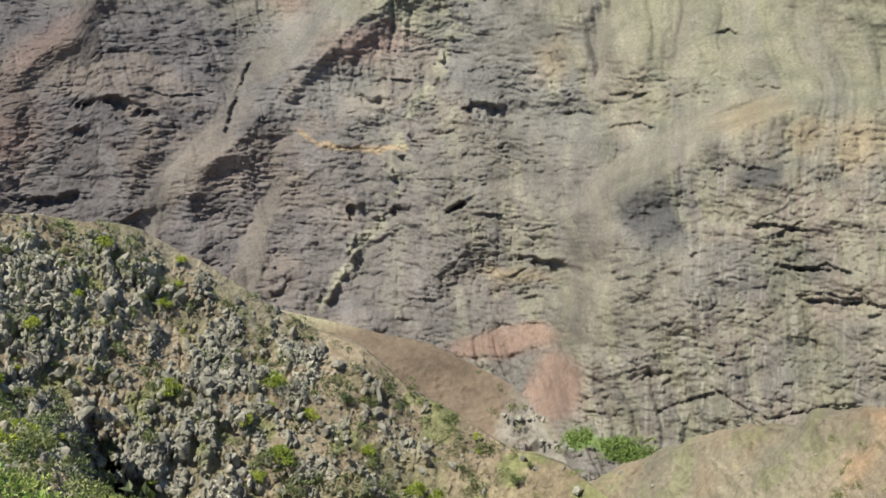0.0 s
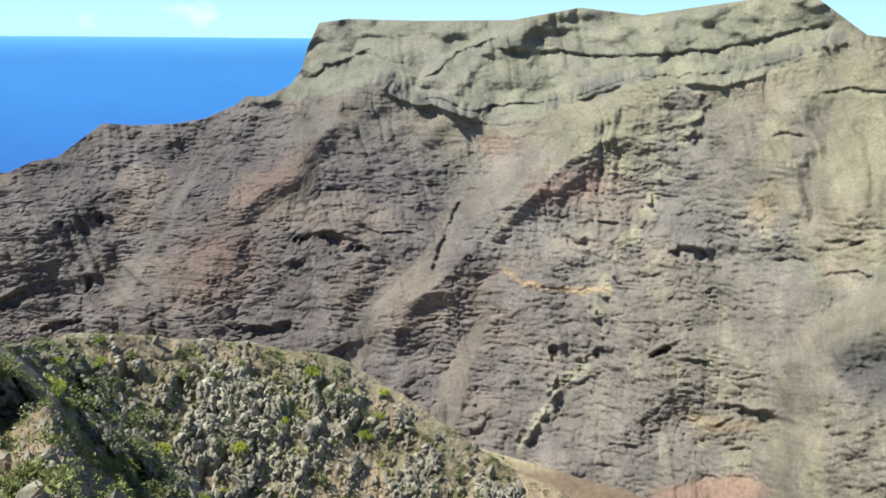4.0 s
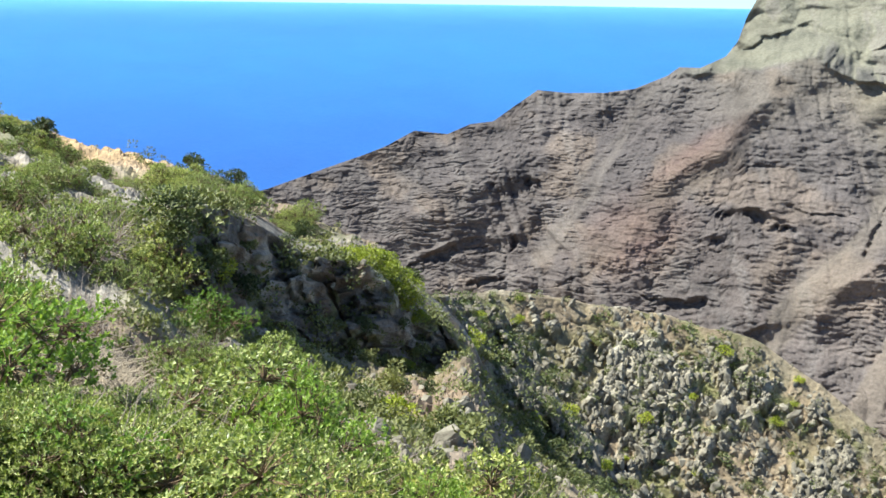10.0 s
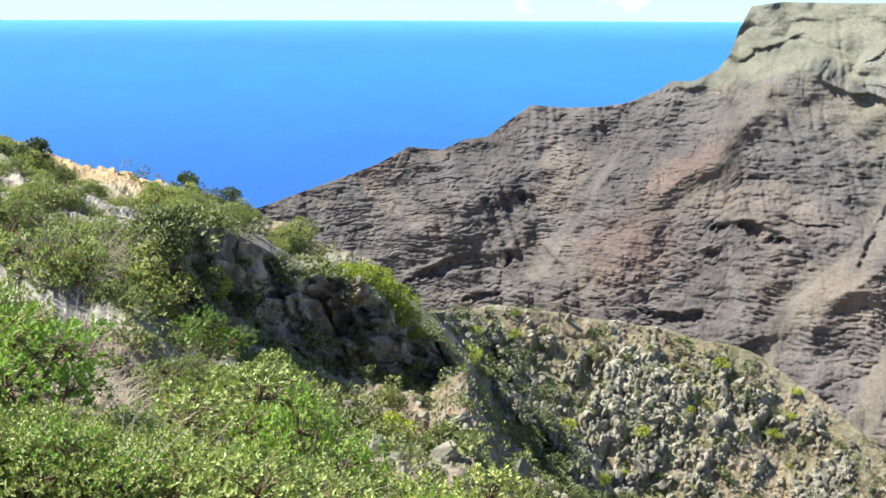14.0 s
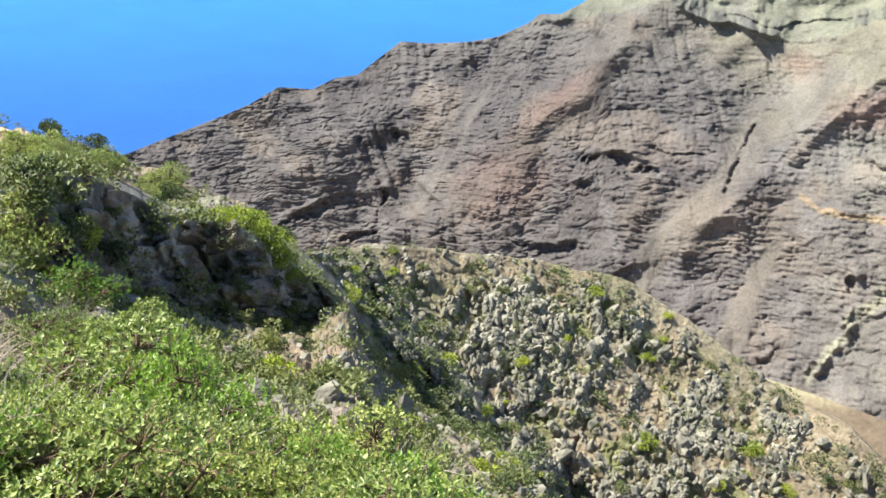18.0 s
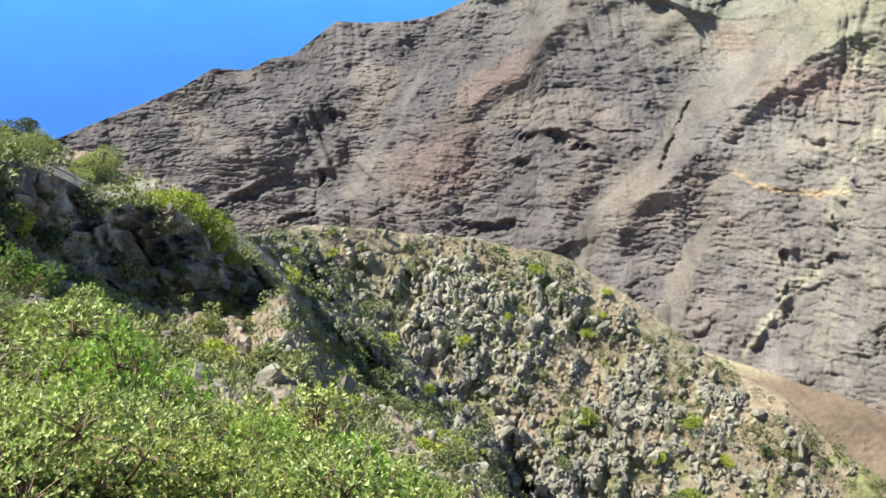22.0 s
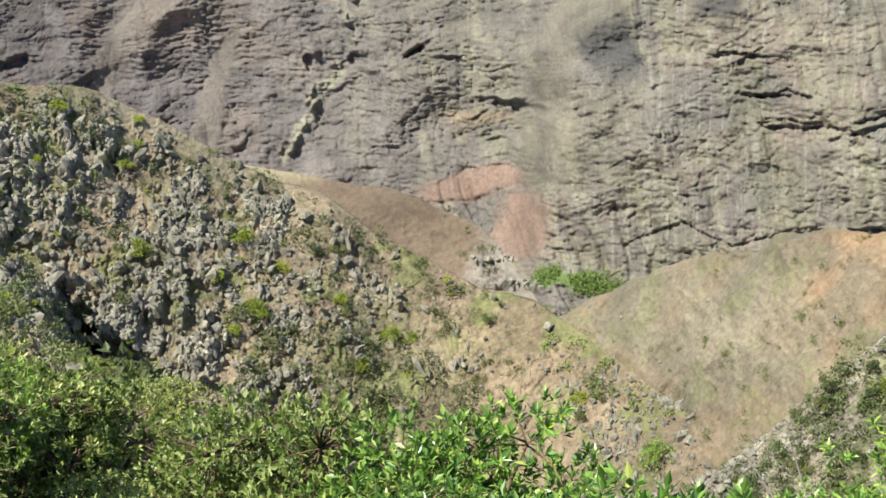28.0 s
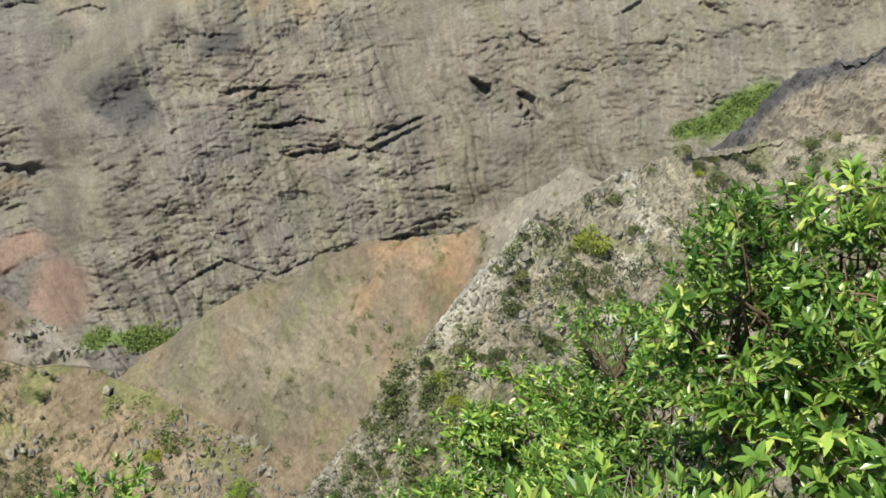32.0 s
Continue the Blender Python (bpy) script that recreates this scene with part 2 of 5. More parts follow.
# ---- the far cliff ----
SKYLINE = [(-60, -12), (-46, -10.6), (-41.0, -9.4), (-39.1, -8.74), (-36.4, -7.8), (-35.3, -7.37), (-33.9, -6.6), (-32.3, -6.75), (-31.2, -6.25),
           (-30.1, -6.1), (-29.3, -5.5), (-28.0, -4.57), (-26.6, -4.68), (-24.8, -4.63), (-23.4, -4.4), (-21.9, -3.75), (-21.4, -3.35), (-20.4, -3.35),
           (-19.3, -2.8), (-18.8, -2.1), (-18.45, -0.95), (-17.95, 0.1), (-16.6, 0.3), (-13.3, 0.25), (-8.8, 0.32), (-5.6, 0.93), (-2.7, 0.6), (1.2, 1.2), (4.7, 1.7), (6.05, 0.75), (7.35, -0.2),
           (10.1, -0.46), (12.9, -0.74), (20, -0.3), (30, 0.6), (52, 2.0)]
caves_west = [
    (-17.35, -10.32, 1.6, 0.47, 8), (-19.34, -11.47, 0.45, 0.3, 0), (-32.52, -12.51, 1.26, 0.38, -18),
    (-20.86, -14.36, 1.34, 0.41, 5), (-11.59, -9.35, 0.22, 0.68, -20), (0.33, -10.46, 0.86, 0.62, 10),
    (-5.18, -10.22, 0.81, 0.3, 8), (-3.88, -9.27, 0.69, 0.19, 4), (-16.46, -15.39, 0.71, 0.3, -15),
    (-30.19, -13.74, 0.7, 0.36, -10), (-28.86, -11.89, 0.22, 0.47, 0), (-30.34, -9.3, 0.17, 0.25, 0),
    (-28.18, -9.2, 0.55, 0.3, 10), (-1.05, -15.31, 0.85, 0.25, -25), (-6.07, -15.21, 0.23, 0.55, 15),
    (-3.92, -15.31, 0.37, 0.36, 0), (-14.65, -9.8, 1.53, 0.14, 8), (-13.88, -8.01, 0.83, 0.11, -10),
]
caves_east = [
    (4.19, -17.95, 1.86, 0.33, 8), (2.06, -18.39, 0.72, 0.11, -30), (-1.11, -15.25, 0.51, 0.3, -35),
    (0.69, -15.77, 0.85, 0.14, 8), (4.31, -15.21, 0.56, 0.14, 0), (-2.86, -19.8, 0.64, 0.11, -5),
    (2.77, -19.53, 0.52, 0.1, -12), (13.97, -15.36, 0.85, 0.11, -8), (15.17, -15.49, 0.51, 0.27, -30),
    (16.24, -17.14, 1.5, 0.18, 3), (17.03, -18.34, 0.86, 0.11, 3), (20.03, -18.37, 1.29, 0.11, 4),
    (11.25, -23.76, 1.41, 0.16, -22), (12.85, -22.02, 0.73, 0.11, 8), (20.24, -23, 2.22, 0.22, -8),
]
caves_far_east = [
    (28.38, -13.4, 0.98, 0.22, 35), (25.99, -15.75, 0.51, 0.68, 20), (28.23, -16.59, 0.86, 0.49, 50),
    (26.08, -18.18, 0.52, 0.22, 20), (33.12, -12.3, 1.12, 0.19, -30), (37.21, -12.01, 0.78, 0.19, 20),
    (21.65, -18.04, 2.01, 0.16, -22), (17.63, -18.36, 1.3, 0.11, 10),
]
spur_a = [
    (-15.96, -2.9), (-18.11, -6.05), (-22.62, -10.41), (-26.29, -13.83),
]
spur_b = [
    (-3.95, -4.24), (-6.6, -6.55), (-10.39, -9.28), (-12.03, -12.24), (-16.17, -16.42),
]
dike = [
    (0.28, -3.1), (-0.7, -5.37), (-2.35, -8.9), (-4.3, -13.25), (-4.53, -15.4), (-6.44, -17.56), (-7.82, -20.21),
]
spur_c = [
    (13.54, -9.18), (9.5, -11.01), (5.78, -13.87), (4.25, -15.29),
]
spur_d = [
    (-21.63, -3.55), (-24.25, -6.99), (-26.08, -9.24),
]
gully_a = [
    (-22.94, -5.22), (-24.82, -8.78), (-27.71, -12.71),
]
gully_b = [
    (-10.93, -7.4), (-13.11, -11.15), (-15.31, -13.26), (-16.44, -16.41),
]
chute = [
    (-9.82, -13.85), (-10.65, -15.46), (-11.77, -18.63),
]
gully_c = [
    (6.17, -1.55), (5.89, -5.97), (5.27, -9.16),
]
gully_d = [
    (8.79, -1.5), (9.35, -4.55), (9.06, -7.92),
]
cap_foot = [
    (-21.76, -3.68), (-20.11, -3.56), (-15.17, -2.76), (-13.07, -3.54), (-9.59, -4.5), (-6.64, -3.82), (-2.65, -2.49),
    (1.31, -2.55), (3.37, -1.86), (6.87, -0.46),
]
cap_ledge = [
    (-18.02, -1.86), (-16.46, -1.59), (-14.64, -1.84), (-12.8, -2.22), (-10.94, -0.88), (-9.35, -0.47),
]
ochre_band = [
    (-8.87, -11.56), (-7.9, -12.17), (-6.52, -12.48), (-3.76, -12.43),
]
pink_slope = [
    (-23.25, -11.41, 2.1, 1.51, -35), (-5.61, -7.45, 1.93, 0.82, -10), (-20.22, -7.3, 2.21, 0.55, -35),
    (-9.13, -5.45, 1.1, 0.55, 0),
]
red_ground = [
    (1.44, -21.71, 2.78, 0.68, -10), (4.22, -23.68, 1.34, 1.5, 10),
]
ochre_spots = [
    (15.59, -10.89, 0.69, 0.95, 10), (17.86, -11.09, 1.1, 1.22, 0), (12.72, -10.18, 1.65, 0.54, -20),
    (3.47, -7.99, 0.82, 0.81, 0), (1.7, -18.51, 1.71, 0.41, 0),
]
dark_patch = [
    (8.49, -15.37, 1.82, 2.02, -20), (13.63, -12.98, 1.66, 0.94, -20),
]
green_spots = [
    (8.01, -26.45, 1.82, 0.49, 8), (5.6, -26.11, 0.76, 0.41, 0), (11.85, -30.42, 0.95, 0.27, 30),
    (19.61, -28.6, 1.24, 0.54, 0),
]
green_slope = [
    (38.46, -16.85, 2.14, 0.82, -35), (36.62, -17.71, 1.29, 0.41, -20),
]
outcrop = [
    (-46.36, -12.08), (-45.52, -11.04), (-43.08, -10.3), (-40.92, -11.43), (-39.28, -12.54), (-36.78, -12.84),
    (-35.37, -13.67), (-33.67, -14.8), (-32.3, -15.9), (-31.0, -17.4), (-29.8, -19.9),
]
outcrop_foot = [
    (-47.71, -12.82), (-46.41, -13.41), (-43.74, -14.59), (-40.45, -15.78), (-38.21, -16.91), (-35.66, -17.9),
    (-33.65, -17.8), (-31.5, -18.7), (-29.8, -20.8),
]

az = np.linspace(-48, 52, 1560)
v = np.linspace(0, 1, 470)
AZ, V = np.meshgrid(az, v, indexing="ij")
sa, se = zip(*SKYLINE)
top = np.interp(AZ, sa, se)
base = np.interp(AZ, [-48, -30, -12, 0, 10, 52], [-19, -19, -23, -28, -30, -30])
EL = base + (top - base) * V
Q = np.interp(AZ, [-48, -30, -18, 0, 10, 20, 35, 52], [730, 690, 645, 600, 585, 560, 575, 560])
steep = 1.15
R = Q / (1 - np.tan(np.radians(EL)) / steep)
P0 = polar(AZ, R, R * np.tan(np.radians(EL)))
wob = fbm(P0 / 45.0, 3)
wob2 = fbm(P0 / 12.0 + 5, 3)
AW, EW = AZ + 0.35 * wob + 0.12 * wob2, EL + 0.25 * np.roll(wob, 7, 0) + 0.12 * np.roll(wob2, 5, 0)
dR = 14 * fbm(P0 / 90.0 + 3, 4)
for line, amp, width in ((spur_a, 4.5, 3.4), (spur_b, 2.0, 3.2), (spur_c, 8, 3.2), (spur_d, 3.5, 2.4)):
    d, t = along(line, AW, EW)
    dR -= amp * smooth01(1 - d / width, 0, 1.15) * (0.6 + 0.4 * np.sin(math.pi * np.clip(t, 0.05, 0.95)))
for line, amp, width in ((gully_a, 4.5, 1.4), (gully_b, 3.5, 1.4), (gully_c, 6, 1.0), (gully_d, 5, 0.9)):
    d, t = along(line, AW, EW)
    dR += amp * np.clip(1 - d / width, 0, 1)
# an upright dike of broken fins
d, t = along(dike, AW + 0.35 * wob2, EW)
fins = smooth01(fbm(P0 * np.array([1.0, 1.0, 0.55]) / 7 + 61, 3), -0.05, 0.3)
dR -= 5.0 * np.clip(1 - d / 0.5, 0, 1) * fins * smooth01(fbm(P0 / 5 + 68, 2), -0.3, 0.3)
dR += 0.8 * np.clip(1 - np.abs(d - 0.7) / 0.35, 0, 1) * smooth01(fbm(P0 / 10 + 66, 2), 0.0, 0.4)
# the wall right of the third spur stands nearer
dR -= 26 * smooth01(AW - np.interp(EL, [-30, -15.3, -13.9, -11, -9.2], [3, 4.3, 5.8, 9.5, 13.5]), 0, 2.5) * smooth01(-EL, 7.5, 10)
# small gullies running down the wall
flow = np.stack([AZ * 1.1 + EL * 0.35 + wob * 0.8, EL * 0.12, AZ * 0], -1)
dR += 1.6 * ridged(flow * 0.9, 3) * (0.35 + 0.65 * smooth01(fbm(P0 / 70 + 9, 2), -0.4, 0.4))
# the grey cap of the mesa: a cliff over a ledge
foot = np.interp(AW, *zip(*cap_foot))
on_cap = smooth01(EW, foot - 0.12, foot + 0.12) * smooth01(AZ, -22, -20) * (1 - smooth01(AZ, 6, 7))
dR -= 6 * on_cap * smooth01(fbm(P0 / 25 + 15, 3), -0.3, 0.5)
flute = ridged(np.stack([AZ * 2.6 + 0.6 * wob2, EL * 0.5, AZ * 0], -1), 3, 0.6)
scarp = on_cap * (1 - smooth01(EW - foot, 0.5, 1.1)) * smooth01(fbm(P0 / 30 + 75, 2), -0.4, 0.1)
dR -= 2.0 * flute * scarp
above = np.clip((EW - foot) / 1.0, 0, 1)
dR += 14 * above * on_cap
ledge = np.interp(AW, *zip(*cap_ledge))
dR += 9 * smooth01(EW, ledge, ledge + 0.35) * on_cap * (1 - smooth01(AZ, -10, -8))
dR += (2.4 * fbm(P0 / 40 + 6, 3) + 0.6 * ridged(P0 * np.array([1, 1, 2.2]) / 26 + 8, 3, 0.5)) * on_cap
talus = np.zeros(AZ.shape)
for line, width in ((gully_a, 0.5), (gully_b, 0.55), (chute, 0.55), (gully_c, 0.5), (gully_d, 0.5), (spur_d, 0.3), (spur_c, 0.6)):
    d, t = along(line, AW, EW)
    talus = np.maximum(talus, smooth01(width * (0.55 + 0.6 * t) - d + 0.12 * wob2, 0, 0.3))
coarse = dR.copy()
# lava beds: each leans out over a shadowed joint
Zm = P0[..., 2] + 5 * wob + 1.5 * wob2 + np.interp(AZ, [-48, -30, -10, 5, 20, 52], [10, 4, -6, 4, -4, 6])
beds = smooth01(-EL, 3.5, 8) * (1 - on_cap) * np.interp(AZ, [-48, -20, 2, 7, 30, 52], [0.7, 0.8, 1.1, 0.7, 0.5, 0.4])
patchy = smooth01(fbm(P0 / 20 + 21, 4), -0.3, 0.4)
ph = Zm / 3.7 + 0.25 * fbm(P0 / 60 + 2, 2) + 0.16 * fbm(P0 / 15 + 12, 2)
fr = ph - np.floor(ph)
dR -= 1.2 * beds * (0.1 + 0.9 * patchy) * fr
broken = smooth01(fbm(P0 * np.array([1, 1, 2.4]) / 13 + 81, 3), -0.2, 0.15)
dR += 1.6 * beds * patchy * broken * smooth01(fr, 0.74, 0.86)
ph2 = Zm / 1.6 + 0.5 * wob
patch2 = smooth01(fbm(P0 / 22 + 41, 3), -0.2, 0.4)
fr2 = ph2 - np.floor(ph2)
dR += 0.8 * beds * patch2 * broken * smooth01(fr2, 0.6, 0.75) - 0.4 * beds * patch2 * fr2
# broken rock
flatP = P0 * np.array([1, 1, 2.6])
dR += 1.3 * fbm(flatP / 16.0 + 11, 5) + 0.4 * ridged(flatP / 6.0 + 4, 4, 0.6)
rough = fbm(P0 / 5.0 + 71, 2) + 0.6 * fbm(P0 / 2.2 + 77, 2)
wide = (P0 + np.stack([0 * wob, 0 * wob, -0.12 * P0[..., 0]], -1)) * np.array([0.8, 0.8, 4.0])
crack = np.exp(-(vnoise(wide / 12 + 91 + 0.4 * wob2[..., None]) / 0.055) ** 2) * smooth01(fbm(P0 / 11 + 95, 3), -0.15, 0.3)
crack += 0.4 * np.exp(-(vnoise(wide / 5.5 + 97 + 0.3 * rough[..., None]) / 0.09) ** 2) * smooth01(fbm(P0 / 15 + 99, 3), -0.05, 0.3)
crack += 0.8 * np.exp(-(vnoise(P0 * np.array([1.6, 1.6, 0.5]) / 9 + 93) / 0.045) ** 2) * smooth01(fbm(P0 / 14 + 103, 3), 0.1, 0.4)
dR += np.interp(AZ, [-20, -8, 2], [1.3, 1.4, 1.5]) * crack * (1 - 0.4 * smooth01(AZ, 8, 12) * smooth01(EL, -9, -6))
dR += 0.36 * ridged(P0 * np.array([1, 1, 1.5]) / 3.2 + 33, 3, 0.65)
# hollows and overhung ledges
for spots in (caves_west, caves_east, caves_far_east):
    for spot in spots:
        spot = (*spot[:2], spot[2] * 1.05, min(spot[3], 0.45) * 0.72, spot[4])
        o, up = oval(spot, AZ + 0.3 * wob2 + 0.1 * rough, EL + 0.16 * wob2 - 0.10 * wob + 0.07 * rough)
        tall = 2 * radians(spot[3]) * 620
        dR += (0.8 + 0.5 * tall) * np.clip(2.5 * (1.0 - o + 0.5 * rough), 0, 1)
        # a brow over the hollow
        dR -= 0.4 * tall * np.exp(-((up - 1.35) / 0.4) ** 2) * np.clip(1.4 - np.abs(AZ - spot[0]) / spot[2], 0, 1)
# scree: smooth fans
fan_d, fan_t = along(chute, AZ, EL)
fan = smooth01(0.38 + 0.5 * fan_t - fan_d + 0.1 * wob2, 0, 0.25)
talus = np.maximum(talus * 0.8, fan)
for spot in red_ground:
    talus = np.maximum(talus, 1 - smooth01(oval(spot, AZ + 0.2 * wob2, EL + 0.2 * wob2)[0], 0.75, 1.1))
# smoother slopes of weathered earth between the bedded walls
earth = smooth01(EW, -9.3, -7.6) * smooth01(AW, -1.5, 1.5) * (1 - on_cap)
earth = np.maximum(earth, smooth01(EW - foot, -3.2, -1.6) * (1 - smooth01(EW - foot, -0.3, 0.0)) * smooth01(AW, -21, -18) * (1 - smooth01(AW, -3, -1)))
for line, width, k in (([(-4.8, -4.2), (-7.6, -6.4), (-11.3, -9.0), (-13.0, -12.0), (-16.8, -16.2)], 1.0, 1.0),
                       ([(13.5, -9.8), (9.6, -12.0), (6.4, -14.6), (5.2, -17.0), (6.2, -20.5)], 1.4, 1.0),
                       ([(-16.5, -4.0), (-19.0, -7.0), (-23.0, -10.8), (-25.5, -13.0)], 1.0, 0.7),
                       ([(25.0, -9.5), (22.0, -12.5), (23.5, -16.5), (26.5, -20.5), (31.0, -18.5)], 2.0, 0.9)):
    d, t = along(line, AW, EW)
    earth = np.maximum(earth, k * smooth01(width - d + 0.25 * wob2, 0, 0.5))
dR = coarse + (dR - coarse) * (1 - 0.88 * talus) * (1 - 0.5 * earth) * (1 - 0.6 * on_cap)


def undercut(line, high, depth):
    """A scarp whose brow overhangs it: how far the rock below the line stands back."""
    a, e = zip(*line)
    rel = (np.interp(AW, a, e) + 0.1 * wob2 - EW) / high
    ends = smooth01(AW, a[0] - 0.3, a[0] + 0.3) * (1 - smooth01(AW, a[-1] - 0.3, a[-1] + 0.3))
    return depth * ends * np.clip(rel * 10, 0, 1) * np.clip(1 - rel, 0, 1)


# scarps of the cap and ledges of the eastern wall
ragged = 0.45 + 0.55 * smooth01(flute + 0.6 * rough, -0.6, 0.7)
dR += ragged * (undercut([(-19.6, -2.5), (-17.86, -2.0), (-16.52, -1.5), (-15.47, -0.95), (-14.7, -1.5)], 0.9, 3.8)
                + undercut([(-12.76, -2.1), (-11.98, -1.85), (-11.22, -1.05), (-10.19, -0.65), (-9.2, -0.35)], 0.4, 3.2)
                + undercut([(-9.27, -0.9), (-4.97, -1.2), (-3.08, -1.3), (-1.21, -1.05), (0.39, -0.8), (3.02, -0.4), (5.61, 0.1)], 0.55, 3.8)
                + undercut([(-12.6, -3.1), (-11.98, -3.2), (-10.38, -3.8), (-8.21, -3.4), (-6.04, -3.35), (-3.07, -2.35), (0.41, -1.95), (3.06, -1.65), (5.6, -0.8)], 0.4, 3.8)
                + sum(undercut([(a - w, e - 0.1), (a, e + 0.08), (a + w, e - 0.05)], 0.28, 3.2)
                      for a, e, w in ((4.3, -4.7, 0.7), (6.9, -2.7, 1.3), (11.3, -6.6, 0.7), (13.2, -9.0, 0.6), (7.0, -9.6, 0.9), (4.6, -10.6, 0.9), (7.2, -11.0, 1.0)))
                + smooth01(fbm(P0 / 16 + 131, 3), -0.25, 0.1) * (undercut([(15.2, -18.4), (17.97, -18.3), (20.28, -18.0), (23.1, -17.0)], 0.3, 4.5)
                + undercut([(13.3, -15.3), (14.5, -15.0), (16.2, -15.2)], 0.35, 4.5)
                + undercut([(15.5, -17.2), (17.0, -16.7), (18.3, -17.0)], 0.35, 4.5)
                + undercut([(9.5, -23.6), (12.0, -23.2), (15.08, -24.2), (18.76, -22.9), (23.4, -22.6)], 0.3, 3.0)))
# sharp ribs that run down the slopes
for line, out, width in (([(-3.59, -3.85), (-7.03, -6.19), (-8.76, -8.39), (-10.28, -10.33), (-12.11, -12.3), (-13.46, -13.17)], 1.9, 0.5),
                         ([(-4.01, -5.16), (-5.99, -6.28), (-7.97, -8.36), (-9.49, -10.03)], 2.4, 0.4),
                         ([(-16.37, -2.69), (-17.54, -4.85), (-19.14, -6.76), (-21.33, -8.42), (-23.53, -10.06), (-25.75, -11.95)], 1.8, 0.7),
                         ([(-21.35, -4.36), (-23.52, -7.07), (-24.62, -8.43), (-25.72, -9.24)], 1.6, 0.5),
                         ([(15.37, -8.59), (13.25, -9.36), (11.28, -10.12), (9.04, -11.84), (7.25, -13.0), (4.91, -15.27)], 3.5, 0.6)):
    d, t = along(line, AZ + 0.12 * wob2, EL + 0.12 * wob2)
    dR -= out * np.clip(1 - d / width, 0, 1)
# a dark cleft
d, t = along([(-11.18, -8.48), (-11.67, -9.58), (-12.41, -11.64)], AZ + 0.08 * rough, EL)
dR += 4 * np.clip(1 - d / 0.15, 0, 1) * smooth01(rough, -0.5, 0.1)
R2 = R + dR
P = polar(AZ, R2, R2 * np.tan(np.radians(EL)))

# colours
tone = fbm(P0 / 40 + 31, 4)
T = np.full(AZ.shape + (3,), (0.178, 0.166, 0.15))
T = blend(T, (0.225, 0.21, 0.155), smooth01(tone + 0.05 * (EL + 9) + 0.05 * AZ, -0.35, 0.6) * 0.85)
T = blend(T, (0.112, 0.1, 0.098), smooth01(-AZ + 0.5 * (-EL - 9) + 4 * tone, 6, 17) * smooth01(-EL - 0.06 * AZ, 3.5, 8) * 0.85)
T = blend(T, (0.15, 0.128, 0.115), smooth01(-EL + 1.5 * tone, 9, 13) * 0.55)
T = blend(T, (0.235, 0.19, 0.15), smooth01(fbm(P0 / 30 + 51, 3), 0.15, 0.6) * 0.5)
T = blend(T, (0.235, 0.23, 0.16), smooth01(EL, -9, -5) * smooth01(AZ, -14, -4) * smooth01(tone, -0.5, 0.4) * 0.7)
T = blend(T, (0.2, 0.202, 0.15), on_cap * 0.85)
streak = fbm(np.stack([AZ * 1.3 + EL * 0.4 + 1.2 * wob, EL * 0.35 + 0.5 * wob2, AZ * 0], -1), 4)
T = blend(T, (0.29, 0.275, 0.2), smooth01(streak, 0.2, 0.8) * 0.4 * smooth01(AZ, -12, 2))
T = blend(T, (0.2, 0.185, 0.17), smooth01(-streak, 0.3, 0.8) * 0.4)
T = blend(T, (0.19, 0.195, 0.11), smooth01(fbm(np.stack([AZ * 0.9 + EL * 0.3, EL * 0.35, 0 * AZ + 4], -1) + 0.4 * wob[..., None], 4), 0.1, 0.6) * smooth01(AZ, 0, 8) * 0.25)
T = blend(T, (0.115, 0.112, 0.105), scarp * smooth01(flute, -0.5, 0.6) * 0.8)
stain = ridged(np.stack([AZ * 3.2 + EL * 0.2 + 0.8 * wob, EL * 0.3 + 0.5 * wob2, AZ * 0], -1), 3, 0.6)
T = blend(T, (0.3, 0.285, 0.235), smooth01(stain, 0.6, 1.3) * smooth01(AZ, 2, 10) * smooth01(-EL, 8, 12) * 0.45)
for spots, colour, k, edge in ((pink_slope, (0.2, 0.13, 0.11), 0.62, 0.8), (red_ground, (0.27, 0.175, 0.137), 0.85, 0.45),
                               (ochre_spots, (0.36, 0.27, 0.16), 0.5, 0.8), (green_slope, (0.13, 0.19, 0.045), 0.95, 0.35),
                               (green_spots, (0.13, 0.2, 0.05), 0.9, 0.3)):
    for spot in spots:
        o, _ = oval(spot, AZ + 0.5 * wob2 * edge, EL + 0.5 * wob2 * edge)
        T = blend(T, colour, (1 - smooth01(o, 1 - edge, 1 + edge)) * k)
T = blend(T, (0.195, 0.175, 0.15), talus * 0.5)
T = blend(T, (0.185, 0.16, 0.12), earth * 0.3)
for spot in red_ground:
    o, _ = oval(spot, AZ + 0.2 * wob2, EL + 0.2 * wob2)
    T = blend(T, (0.25, 0.165, 0.128), (1 - smooth01(o + 0.15 * rough, 0.7, 1.15)) * 0.65)
for spot in dark_patch:
    o, _ = oval(spot, AZ + 0.3 * wob2 + 0.7 * streak, EL + 0.4 * wob2)
    T = blend(T, (0.075, 0.073, 0.075), (1 - smooth01(o, 0.3, 1.2)) * 0.85)
d, t = along(ochre_band, AZ + 0.1 * wob2, EL + 0.1 * wob2)
T = blend(T, (0.37, 0.275, 0.17), (1 - smooth01(d + 0.08 * rough, 0.04, 0.22)) * 0.85)
d, t = along(dike, AW, EW)
T = blend(T, (0.35, 0.335, 0.225), (1 - smooth01(d, 0.1, 0.6)) * 0.5 * smooth01(fbm(P0 / 6 + 3, 3), -0.1, 0.4))
T = blend(T, (0.185, 0.158, 0.13), fan * 0.95)
